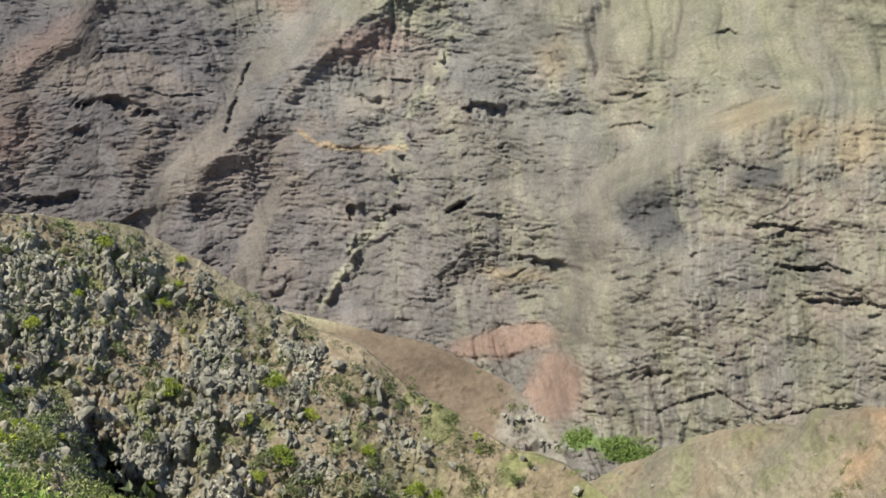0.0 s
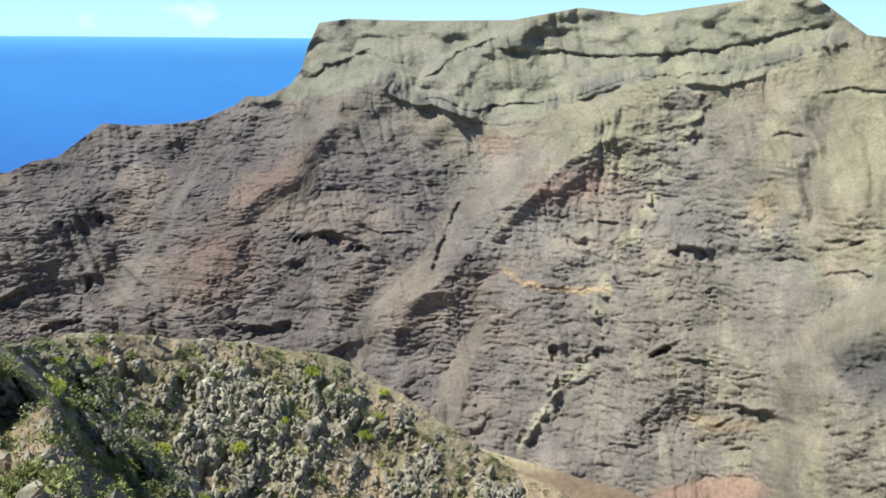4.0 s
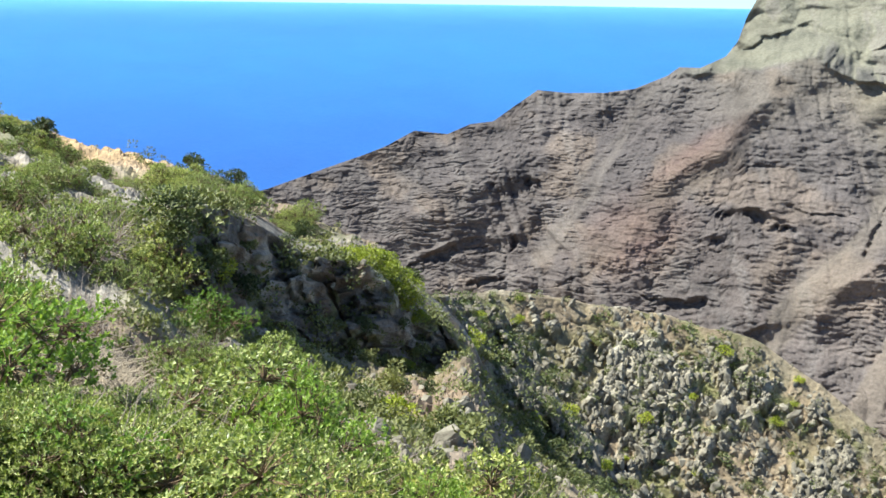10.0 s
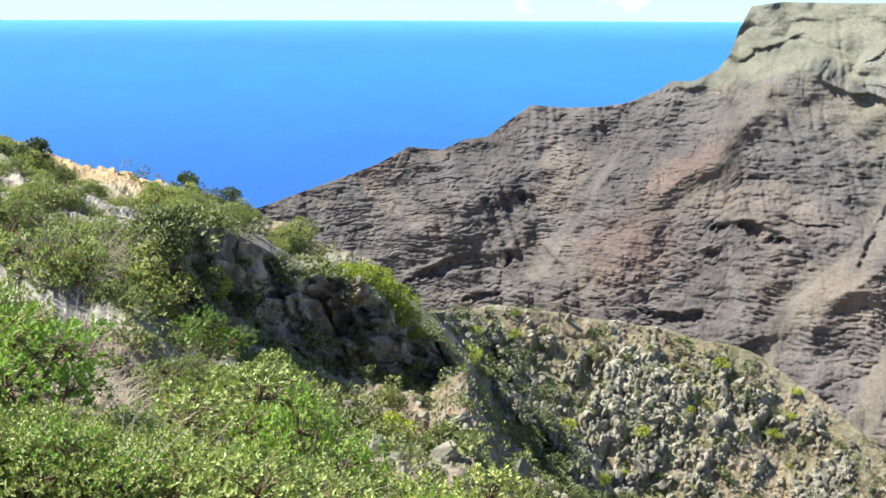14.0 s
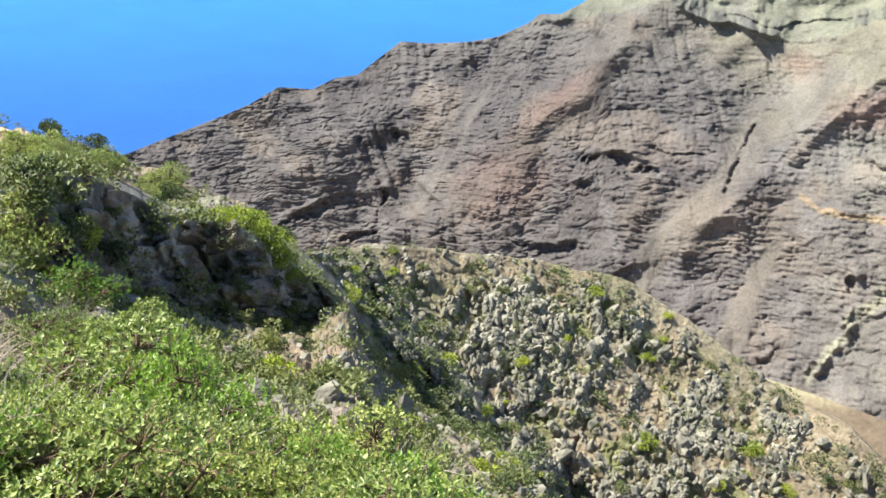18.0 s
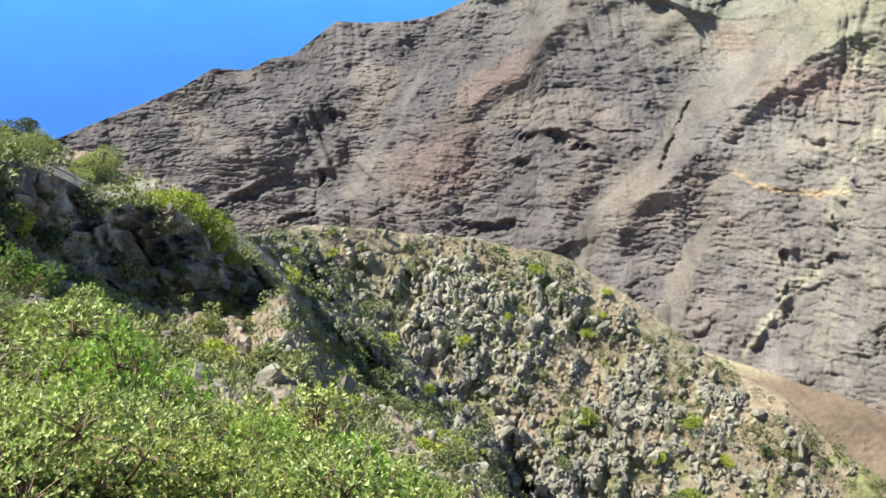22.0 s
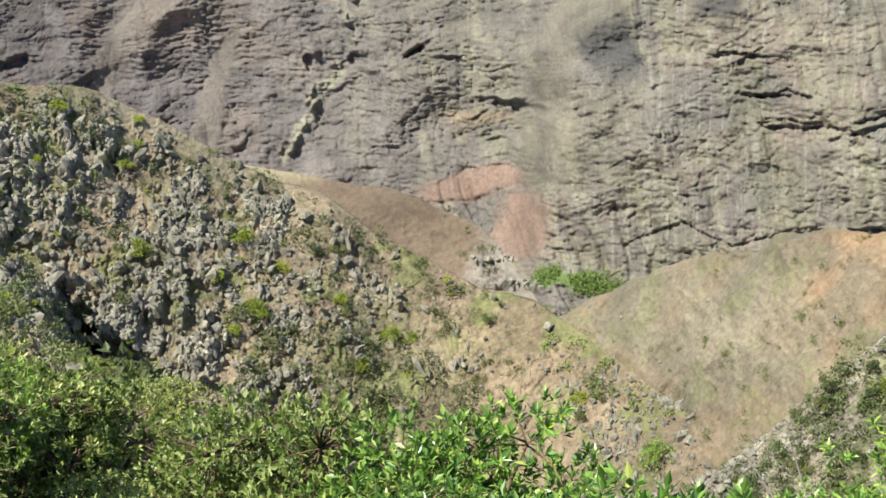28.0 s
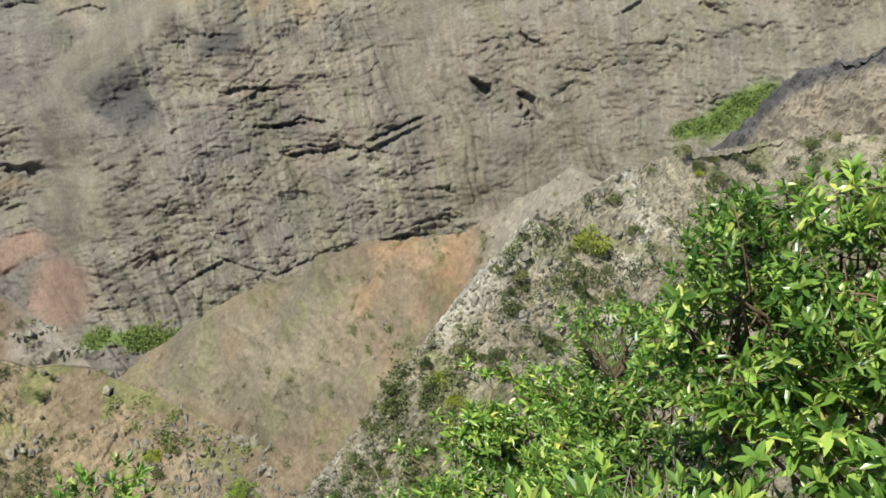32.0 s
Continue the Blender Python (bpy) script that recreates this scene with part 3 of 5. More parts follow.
T = T * np.stack([0.0 * AZ + 0.87, 0.0 * AZ + 0.87, np.interp(AZ, [-12, 4], [0.93, 0.87])], -1)
T = T * (1 - 0.14 * smooth01(-AZ, 8, 20))[..., None]
CLIFF = P


def top_line(a):
    return float(np.interp(a, sa, se))


# the back of the mountain falls away behind the skyline
back = []
backT = []
for k in (1, 2, 4, 7, 11, 16):
    q = P[:, -1].copy()
    out = polar(az, np.full(az.shape, 1.0), np.zeros(az.shape))
    out[:, 2] = 0
    q += out * 11.0 * k
    q[:, 2] += -1.2 * k * k - 1.5 * k
    back.append(q)
    backT.append(T[:, -1])
P = np.concatenate([P, np.stack(back, 1)], 1)
T = np.concatenate([T, np.stack(backT, 1)], 1)
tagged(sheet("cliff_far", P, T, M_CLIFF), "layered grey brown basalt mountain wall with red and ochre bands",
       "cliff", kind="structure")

# hazy peaks far beyond the mesa; the haze is painted as a blue-grey tint
az = np.linspace(9, 40, 160)
elp = np.interp(az, [9, 10.8, 12.2, 13.0, 13.7, 14.6, 18, 24, 30, 40], [-3, -0.75, 0.1, -0.05, -0.15, 0.35, 0.5, 1.2, 0.6, -1])
elp = elp + 0.12 * vnoise(np.stack([az * 2, az * 0, az * 0], -1))
rows = []
for k in range(14):
    f = k / 13
    rows.append(polar(az, 2600 + 500 * f + 60 * vnoise(np.stack([az, az * 0 + f * 3, az * 0], -1)),
                      (2600 + 500 * f) * np.tan(np.radians(-6 + (elp + 6) * f))))
FP = np.stack(rows, 1)
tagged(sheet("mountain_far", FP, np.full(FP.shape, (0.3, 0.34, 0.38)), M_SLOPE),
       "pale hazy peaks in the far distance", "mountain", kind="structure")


# ---- the nearer landforms ----
def eased(x, k):
    """A profile with its corners rounded over 2k+1 samples."""
    w = np.hanning(2 * k + 3)
    return np.convolve(np.pad(x, k + 1, mode="edge"), w / w.sum(), mode="valid")


def landform(crest, slope, foot, az_step, el_step, relief, back_slope=0.9, back_run=40.0):
    """Grid of a slope that rises away from the valley to a crest (azimuth, elevation, distance), then falls behind."""
    ca, ce, cr = (np.array(c) for c in zip(*crest))
    az = np.arange(ca[0], ca[-1], az_step)
    ec, rc = np.interp(az, ca, ce), np.interp(az, ca, cr)
    ec, rc = eased(ec, int(0.5 / az_step)), eased(rc, int(2.5 / az_step))
    zc = rc * np.tan(np.radians(ec))
    fe = np.interp(az, *zip(*foot))
    m = int((np.max(ec - fe)) / el_step)
    v = np.linspace(0, 1, m)
    AZ, V = np.meshgrid(az, v, indexing="ij")
    EL = fe[:, None] + (ec - fe)[:, None] * V
    R = (slope * rc - zc)[:, None] / (slope - np.tan(np.radians(EL)))
    Z = R * np.tan(np.radians(EL))
    k = np.linspace(0, 1, 26)[1:] ** 1.6
    Rb = rc[:, None] + back_run * k[None]
    Zb = zc[:, None] - back_slope * back_run * k[None]
    AZ = np.concatenate([AZ, np.repeat(az[:, None], len(k), 1)], 1)
    P = polar(AZ, np.concatenate([R, Rb], 1), np.concatenate([Z, Zb], 1))
    E = np.concatenate([EL, np.repeat(ec[:, None], len(k), 1)], 1)
    nr = np.concatenate([np.full(R.shape, -slope), np.full(Rb.shape, back_slope)], 1)
    a = np.radians(AZ)
    N = np.stack([nr * np.sin(a), nr * np.cos(a), np.ones(nr.shape)], -1)
    N /= np.linalg.norm(N, axis=-1, keepdims=True)
    H = relief(P, AZ, E)
    return P + N * H[..., None], AZ, E, H, m


def spot_on(form, az, el):
    """The point of a landform nearest to a direction."""
    P, AZ, E, H, m = form
    i = int(np.clip(np.searchsorted(AZ[:, 0], az), 0, len(AZ) - 1))
    j = int(np.argmin(np.abs(E[i, :m] - el)))
    return Vector(P[i, j])


def A_of(P):
    return np.degrees(np.arctan2(P[..., 0], P[..., 1]))


def rocky(P, AZ, E):
    """Ribs of broken rock that run down the knoll, with soil between them."""
    wav = 0.5 * fbm(P / 7 + 5, 2)
    across, down = 0.93 * AZ - 0.37 * E, 0.37 * AZ + 0.93 * E
    rib = fbm(np.stack([(across + wav) / 1.5, down / 3.2, 0 * AZ + 2.5], -1), 4, 0.55)
    mask = smooth01(rib, -0.3, 0.2) * (0.45 + 0.55 * smooth01(fbm(P / 16 + 7, 3), -0.45, 0.15))
    big = 1.6 * fbm(P / 22 + 1, 3)
    crest = np.interp(A_of(P), [c[0] for c in KNOLL_CREST], [c[1] for c in KNOLL_CREST])
    calm = 1 - 0.75 * smooth01(E - crest, -1.8, -0.3)
    block = fbm(P / 3.2 + 3, 3, 0.6)
    crag = 1.3 * smooth01(block, -0.25, 0.05) + 1.0 * smooth01(block, 0.15, 0.4) + 0.45 * smooth01(fbm(P / 1.4 + 8, 3), -0.1, 0.15)
    joint = np.exp(-(vnoise(P / 2.6 + 14) / 0.09) ** 2) + 0.6 * np.exp(-(vnoise(P / 1.4 + 24) / 0.12) ** 2)
    small = smooth01(fbm(P / 1.1 + 19, 3), 0.12, 0.35)
    return big + calm * (mask * (0.36 * crag - 0.42 * joint + 0.1 * ridged(P / 0.9, 3, 0.6)) + 0.26 * small + 0.05 * ridged(P / 0.7, 2))


# the scree spur behind the knoll
SPUR_CREST = [(-20, -18.5, 215), (-10.9, -19.95, 205), (-4.7, -21.4, 195), (-2.4, -21.8, 190), (2, -23.7, 180), (4.7, -26.8, 168),
              (6, -28.5, 160), (8, -31, 150)]
spur_form = landform(SPUR_CREST, 0.75, [(-20, -30), (8, -37)], 0.085, 0.085,
                     lambda P, A, E: (1 - 0.9 * smooth01(E - np.interp(A, [c[0] for c in SPUR_CREST], [c[1] for c in SPUR_CREST]), -1.4, -0.1))
                     * (1.6 * fbm(P / 25, 3) + 0.5 * ridged(P / 5, 3) + 1.2 * smooth01(A, 0.8, 3) * np.clip(ridged(P / 4 + 2, 4, 0.6), -0.4, 2)))
P, A, E, H, m = spur_form
T = np.full(P.shape, (0.115, 0.082, 0.06))
T = blend(T, (0.15, 0.115, 0.083), smooth01(fbm(P / 18, 3), -0.1, 0.5) * 0.6)
T = blend(T, (0.24, 0.22, 0.19), smooth01(A + 0.8 * fbm(P / 6, 3), 1.0, 3.0) * 0.75)
T = blend(T, (0.33, 0.31, 0.2), smooth01(E, -21.5, -20.5) * (1 - smooth01(A, -7, -5)) * 0.5)
tagged(sheet("slope_scree", P, T, M_SLOPE, False), "smooth brown scree spur with a rocky edge", "hill", kind="structure")

# the brown mound across the valley
mound_form = landform([(5, -29.5, 235), (7.9, -27.5, 232), (10.5, -26.4, 228), (13.1, -25.5, 222), (19.5, -23.6, 205), (25.3, -22.6, 190), (28, -21.2, 184),
                       (30.5, -19.7, 180), (31.4, -20.2, 178), (34, -21.5, 175), (42, -23, 172)], 0.8, [(5, -37.5), (42, -37.5)], 0.085, 0.085,
                      lambda P, A, E: 2.4 * fbm(P / 30 + 4, 3) + 1.5 * ridged(P / 16 + 5, 3)
                      + 0.45 * ridged(P / 6, 3) + 0.16 * ridged(P / 2.0, 3, 0.6))
P, A, E, H, m = mound_form
T = np.full(P.shape, (0.205, 0.162, 0.113))
T = blend(T, (0.29, 0.175, 0.1), smooth01(A + 1.5 * fbm(P / 20, 3), 15, 20) * smooth01(E, -32, -26) * 0.7)
T = blend(T, (0.19, 0.172, 0.13), smooth01(fbm(P / 22 + 8, 3), 0.0, 0.5) * 0.7)
T = blend(T, (0.17, 0.18, 0.08), smooth01(fbm(P / 6 + 18, 3), 0.3, 0.6) * 0.35)
T = blend(T, (0.25, 0.228, 0.19), smooth01(A, 24, 28) * 0.8)
tagged(sheet("slope_mound", P, T, M_SLOPE, False), "dry brown and orange rounded hillside", "hill", kind="structure")

# the dark ridge and green slope farther to the east
ridge_form = landform([(35, -20, 300), (38.3, -18.0, 296), (39.3, -17, 294), (41, -15.3, 290), (45, -13.4, 285), (56, -9, 280)], 1.0,
                      [(35, -26), (56, -26)], 0.09, 0.09, lambda P, A, E: 3 * fbm(P / 30, 3) + 1.6 * ridged(P / 9, 4, 0.6) + 0.5 * ridged(P / 2.5, 3))
P, A, E, H, m = ridge_form
T = np.full(P.shape, (0.095, 0.092, 0.092))
ridge_top = np.interp(A, [35, 38.3, 39.3, 41, 45, 56], [-20, -18.0, -17, -15.3, -13.4, -9])
T = blend(T, (0.25, 0.215, 0.165), smooth01(ridge_top - E + 0.5 * fbm(P / 12 + 8, 3), 0.7, 1.5) * smooth01(A, 38.3, 39.6) * 0.9)
tagged(sheet("ridge_east", P, T, M_SLOPE, False), "dark rocky ridge above a green slope", "ridge", kind="structure")

# the stony spur to the east
east_form = landform([(10, -40, 66), (14, -36, 66), (17.6, -32.9, 67), (22.3, -28.3, 68), (26.7, -24.3, 72), (29, -22.2, 75), (32, -20.5, 80),
                      (35.8, -18.6, 86), (41.7, -17.7, 92), (56, -17.0, 95)], 0.8, [(10, -43), (56, -38)], 0.075, 0.075,
                     lambda P, A, E: 1.0 * fbm(P / 14 + 2, 3) + 0.45 * ridged(P / 2.6 + 6, 3) * smooth01(fbm(P / 9 + 31, 3), -0.3, 0.4)
                     + 0.2 * ridged(P / 0.8, 3, 0.6))
P, A, E, H, m = east_form
T = np.full(P.shape, (0.3, 0.27, 0.21))
T = blend(T, (0.46, 0.44, 0.385), smooth01(H + 0.6 * fbm(P / 3, 3), 0.1, 0.7) * 0.85)
T = blend(T, (0.15, 0.17, 0.07), smooth01(fbm(P / 2.2 + 14, 3), 0.3, 0.6) * 0.6)
tagged(sheet("slope_east", P, T, M_KNOLL, False), "stony grey spur dotted with low shrubs", "hill", kind="structure")

# the edge of the near bank over the gully: depression, azimuth, distance
EDGE = [(13, -33.8, 58), (14.2, -33.2, 58), (15.6, -32.2, 60), (17, -31, 62), (19.5, -29.8, 64), (21.5, -27.9, 65), (23.6, -25.2, 64),
        (24.8, -23.4, 60), (25.9, -22, 54), (28.3, -20.1, 40), (29.9, -18.2, 28), (33, -14, 16)]


def edge_of(E, k=1):
    """Azimuth (or distance) of the bank's edge at an elevation."""
    return np.interp(-E, [q[0] for q in EDGE], [q[k] for q in EDGE])


# the rocky knoll
KNOLL_CREST = [(-40, -15.3, 88), (-34, -15.0, 94), (-30.8, -15.05, 98), (-25.8, -14.95, 102), (-21.8, -15.35, 104), (-16.7, -16.2, 104),
               (-13.9, -17.6, 103), (-12, -19.1, 102), (-10.4, -20.2, 101), (-8, -21.4, 100), (-5.9, -22.2, 99), (-3.5, -24.1, 98),
               (-1, -25.2, 97), (2, -26.9, 95), (4.9, -27.4, 92), (7.7, -28.9, 89), (11.2, -31, 85), (13.8, -32.4, 82),
               (16, -34.2, 79), (20, -37, 75)]
knoll_form = landform(KNOLL_CREST, 0.85, [(-40, -27), (-26, -31), (-18, -37), (20, -40)], 0.066, 0.066,
                      lambda P, A, E: rocky(P, A, E) * np.interp(A, [-40, -10, 0, 8, 18], [1, 1, 0.5, 0.25, 0.25]))
P, A, E, H, m = knoll_form
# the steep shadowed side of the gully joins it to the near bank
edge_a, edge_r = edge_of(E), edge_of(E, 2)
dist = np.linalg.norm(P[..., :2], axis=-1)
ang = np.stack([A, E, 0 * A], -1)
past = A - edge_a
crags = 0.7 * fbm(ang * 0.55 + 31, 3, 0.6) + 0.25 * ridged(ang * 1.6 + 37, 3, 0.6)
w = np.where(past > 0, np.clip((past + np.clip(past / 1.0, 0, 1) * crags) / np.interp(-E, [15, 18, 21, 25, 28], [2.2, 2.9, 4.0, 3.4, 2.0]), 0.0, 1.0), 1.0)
fac = (edge_r * (1 - w) + dist * w) / dist
fac = np.where(np.arange(P.shape[1])[None, :] < m, np.minimum(fac, 1), 1)
P = np.array(EYE) + (P - np.array(EYE)) * fac[..., None]
knoll_form = (P, A, E, H, m)
T = np.full(P.shape, (0.24, 0.193, 0.136))
T = blend(T, (0.17, 0.165, 0.092), smooth01(fbm(P / 6 + 12, 4), -0.1, 0.5) * 0.6)
stone = smooth01(H - 1.6 * fbm(P / 22 + 1, 3) + 0.25 * fbm(P / 2.0, 3), 0.1, 0.6) * np.interp(A, [-40, -6, 2, 18], [1, 1, 0.35, 0.25])
T = blend(T, (0.36, 0.34, 0.285), stone * 0.8)
# darker next to the bank edge: the gully's shade is put into the tint
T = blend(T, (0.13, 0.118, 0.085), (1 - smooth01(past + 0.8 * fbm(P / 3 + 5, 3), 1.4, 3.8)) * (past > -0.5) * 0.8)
T = blend(T, (0.225, 0.175, 0.12), smooth01(A, -4, 5) * 0.85 * (1 - 0.5 * stone))
T = blend(T, (0.15, 0.18, 0.06), smooth01(fbm(P / 3 + 44, 3), 0.35, 0.7) * 0.55)
near_crest = smooth01(E - np.interp(A, *zip(*[(c[0], c[1]) for c in KNOLL_CREST])), -1.6, -0.3)
T = blend(T, (0.24, 0.205, 0.15), near_crest * smooth01(A, -19, -16) * (1 - smooth01(A, -10, -8)) * 0.85)
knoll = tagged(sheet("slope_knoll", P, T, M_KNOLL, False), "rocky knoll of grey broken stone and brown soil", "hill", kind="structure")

# the bank on which the camera stands: from its feet over the bushes to the crest on the west
BANK = [(-75, 60, -4.5), (-60, 66, -4.8), (-53.6, 68, -5.7), (-52.2, 66, -6.2), (-50.3, 64, -7.2), (-47.5, 62, -8.0), (-45.4, 60, -8.8), (-42.5, 58, -9.5),
        (-40.6, 59, -10.1), (-37.6, 59, -11.2), (-34.3, 58.5, -13.1), *((a, r, -d) for d, a, r in EDGE[1:-1]), (-14, 16, -33), (-10, 13, -35), (0, 11, -37.5),
        (20, 9, -39), (36, 8, -36), (60, 8, -34)]
BANK = [(a, float(np.interp(a, [b[0] for b in BANK], [b[1] for b in BANK])),
         float(np.interp(a, [b[0] for b in BANK], [b[2] for b in BANK]) + (0.3 if -33 < a < -17 else 0.12) * fbm(np.array([a * 1.1, 3.0, 8.0]), 3)))
        for a in np.arange(-75, 60.1, 0.3)]
# the belt of bushes along it: azimuth, distance, elevation of their tops
BELT = [(-75, 26, -8), (-56, 25, -10), (-50, 23, -12.5), (-44, 20, -15.6), (-41, 18, -15.8), (-37, 16, -18.4), (-33.6, 14.5, -20), (-31, 13.5, -21.1),
        (-26.6, 11.5, -23.1), (-20.7, 9, -28.4), (-16.6, 8, -30.2), (-10.5, 7.2, -30.0), (-9, 7, -31.9), (-1.3, 6.5, -32), (3.5, 6.2, -32.8),
        (8, 6, -34.8), (14, 5.6, -36.5), (18, 5.2, -34.5), (23, 5, -31), (27, 4.6, -28.5), (33, 4.1, -26), (37, 3.9, -24), (41, 3.7, -21), (60, 3.7, -21)]


def crop_distance(a):
    """Distance of the rock outcrop: it runs away from the viewpoint and faces the valley."""
    return np.interp(a, [-49, -46, -43, -40, -37, -34, -31, -29.5], [34, 36, 40, 44.5, 48, 51, 54, 55])


def bank_height(a, r):
    """Height above the eye of the bank."""
    ba, br, be = zip(*BANK)
    la, lr, le = zip(*BELT)
    rc, rb = np.interp(a, ba, br), np.interp(a, la, lr)
    zc = rc * np.tan(np.radians(np.interp(a, ba, be)))
    zb = rb * np.tan(np.radians(np.interp(a, la, le))) - np.interp(a, [-50, -30, 0, 40], [2.0, 2.0, 1.6, 1.6])
    zb = np.minimum(zb, np.where(rc > rb, 1e9, zb))
    near = -1.65 + (zb + 1.65) * np.clip((r - 0.8) / (rb - 0.8), 0, 1)
    far = zb + (zc - zb) * np.clip((r - rb) / np.maximum(rc - rb, 0.5), 0, 1)
    # under the outcrop the bank dips, then climbs to a shelf
    inside = smooth01(a, -48.5, -45.5) * (1 - smooth01(a, -33.0, -31.0))
    oa, oe = zip(*outcrop)
    fa, fe = zip(*outcrop_foot)
    face = crop_distance(a)
    dip = face * np.tan(np.radians(np.interp(a, fa, fe) - np.interp(a, [-40, -36], [1.2, 0.1])))
    shelf = (face + 4) * np.tan(np.radians(np.interp(a, oa, oe) - 0.35))
    low = zb + (dip - zb) * np.clip((r - rb) / np.maximum(face - rb, 0.5), 0, 1)
    rise = dip + (shelf - dip) * np.clip((r - face - 2) / 2, 0, 1)
    upper = shelf + (zc - shelf) * np.clip((r - face - 4) / np.maximum(rc - face - 4, 0.5), 0, 1)
    cut = np.where(r < face, low, np.where(r < face + 4, rise, upper))
    return np.where(r < rb, near, far + (cut - far) * inside)


az = np.arange(-75, 60, 0.14)
u = np.linspace(0, 1, 200)
AZ, U = np.meshgrid(az, u, indexing="ij")
rc = np.interp(AZ, [b[0] for b in BANK], [b[1] for b in BANK])
R = -0.3 + (rc + 0.3) * U ** 2.2
Z = bank_height(AZ, R)
kb = np.linspace(0, 1, 14)[1:]
Rb = rc[:, :1] + 30 * kb
Zb = Z[:, -1:] - 30 * kb * 1.5
P = polar(np.concatenate([AZ, np.repeat(az[:, None], 13, 1)], 1), np.concatenate([R, Rb], 1), np.concatenate([Z, Zb], 1))
H = (0.5 * fbm(P / 4.5, 4) + 0.25 * ridged(P / 1.5, 3)) * np.clip(np.linalg.norm(P[..., :2], axis=-1) / 30, 0.03, 1)
P[..., 2] += H
T = np.full(P.shape, (0.2, 0.16, 0.12))
T = blend(T, (0.3, 0.29, 0.27), smooth01(H + 0.3 * fbm(P / 1.5, 3), 0.05, 0.4) * 0.7)
T = blend(T, (0.19, 0.2, 0.09), smooth01(fbm(P / 2.5 + 4, 3), 0.0, 0.5) * 0.6)
pa = np.degrees(np.arctan2(P[..., 0], P[..., 1]))
T = blend(T, (0.235, 0.175, 0.125), smooth01(pa, -38, -35) * smooth01(np.linalg.norm(P[..., :2], axis=-1), 14, 20) * 0.6)
pr = np.linalg.norm(P[..., :2], axis=-1)
T = blend(T, (0.42, 0.3, 0.18), smooth01(pr, 54, 58) * smooth01(pa, -54, -51.5) * (1 - smooth01(pa, -47, -44.5)) * 0.9)
bank_form = (P, np.concatenate([AZ, np.repeat(az[:, None], 13, 1)], 1),
             np.degrees(np.arctan2(P[..., 2] - EYE[2], np.maximum(pr, 0.01))), H, 200)
bank = tagged(sheet("slope_bank", P, T, M_BANK, False), "steep near bank of soil and stone under bushes", "slope", kind="structure")

# the hillside behind the camera
az = np.linspace(60, 285, 90)
rr = 0.03 + 150 * np.linspace(0, 1, 44) ** 3
AZ, RR = np.meshgrid(az, rr, indexing="ij")
P = polar(AZ, RR, -1.65 + RR * 0.12 * np.sin(np.radians(np.clip((AZ - 60) / 225 * 180, 0, 180))))
P[..., 2] += 0.03 * RR * fbm(P / 20, 3)
tagged(sheet("slope_behind", P, np.full(P.shape, (0.22, 0.18, 0.13)), M_BANK), "dry hillside rising behind the viewpoint", "slope", kind="structure")

# the dark rock outcrop below the west crest
ca, ce = zip(*outcrop)


def facets(A, E):
    return np.stack([A * 0.55 + 0.3 * E, E * 1.1, 0 * A], -1)


crop_form = landform([(a, e, float(crop_distance(a))) for a, e in outcrop], 2.2, [(a, e - 0.6) for a, e in outcrop_foot], 0.06, 0.06,
                     lambda P, A, E: (0.9 * fbm(P / 4, 3) + 0.75 * smooth01(fbm(facets(A, E) / 1.5 + 8, 3), -0.15, 0.1) + 0.6 * smooth01(fbm(facets(A, E) / 0.8 + 18, 3), -0.1, 0.1)
                                      + 0.3 * ridged(facets(A, E) / 0.9, 3, 0.6) - 0.7 * np.exp(-(vnoise(facets(A, E) / 1.3 + 14) / 0.1) ** 2))
                     * (1 - 0.95 * smooth01(E - np.interp(A, ca, ce), -0.4, -0.03)) * smooth01(A, -46.4, -45.4) * (1 - smooth01(A, -31.2, -30.2)), back_slope=0.12, back_run=5)
P, A, E, H, m = crop_form
T = np.full(P.shape, (0.155, 0.148, 0.138))
T = blend(T, (0.38, 0.36, 0.31), smooth01(fbm(P / 1.6, 4), -0.05, 0.5) * 0.75)
T = blend(T, (0.17, 0.13, 0.095), smooth01(fbm(P / 2.6 + 29, 3), 0.1, 0.4) * 0.7)
T = blend(T, (0.14, 0.16, 0.06), smooth01(fbm(P / 1.8 + 9, 3), 0.25, 0.6) * 0.6)
tagged(sheet("outcrop_west", P, T, M_KNOLL, False), "dark jointed rock outcrop with pale lichen", "rock", kind="structure")


# ---- stones ----
def hull_stone(seed, sx, sy, sz, points=15):
    """One angular stone."""
    g = np.random.default_rng(seed)
    bm = bmesh.new()
    for _ in range(points):
        q = g.normal(size=3)
        q /= np.linalg.norm(q)
        q *= g.uniform(0.75, 1.05)
        bm.verts.new((q[0] * sx, q[1] * sy, q[2] * sz))
    res = bmesh.ops.convex_hull(bm, input=bm.verts)
    bmesh.ops.delete(bm, geom=list({e for e in res["geom_interior"] + res["geom_unused"] if isinstance(e, bmesh.types.BMVert)}),
                     context="VERTS")
    bmesh.ops.triangulate(bm, faces=bm.faces)
    me = bpy.data.meshes.new("stone")
    bm.to_mesh(me)
    bm.free()
    return me


STONES = [hull_stone(100 + k, 0.5, 0.42 + 0.03 * (k % 4), 0.4 + 0.07 * (k % 5)) for k in range(12)]
STONE_ARRAYS = []
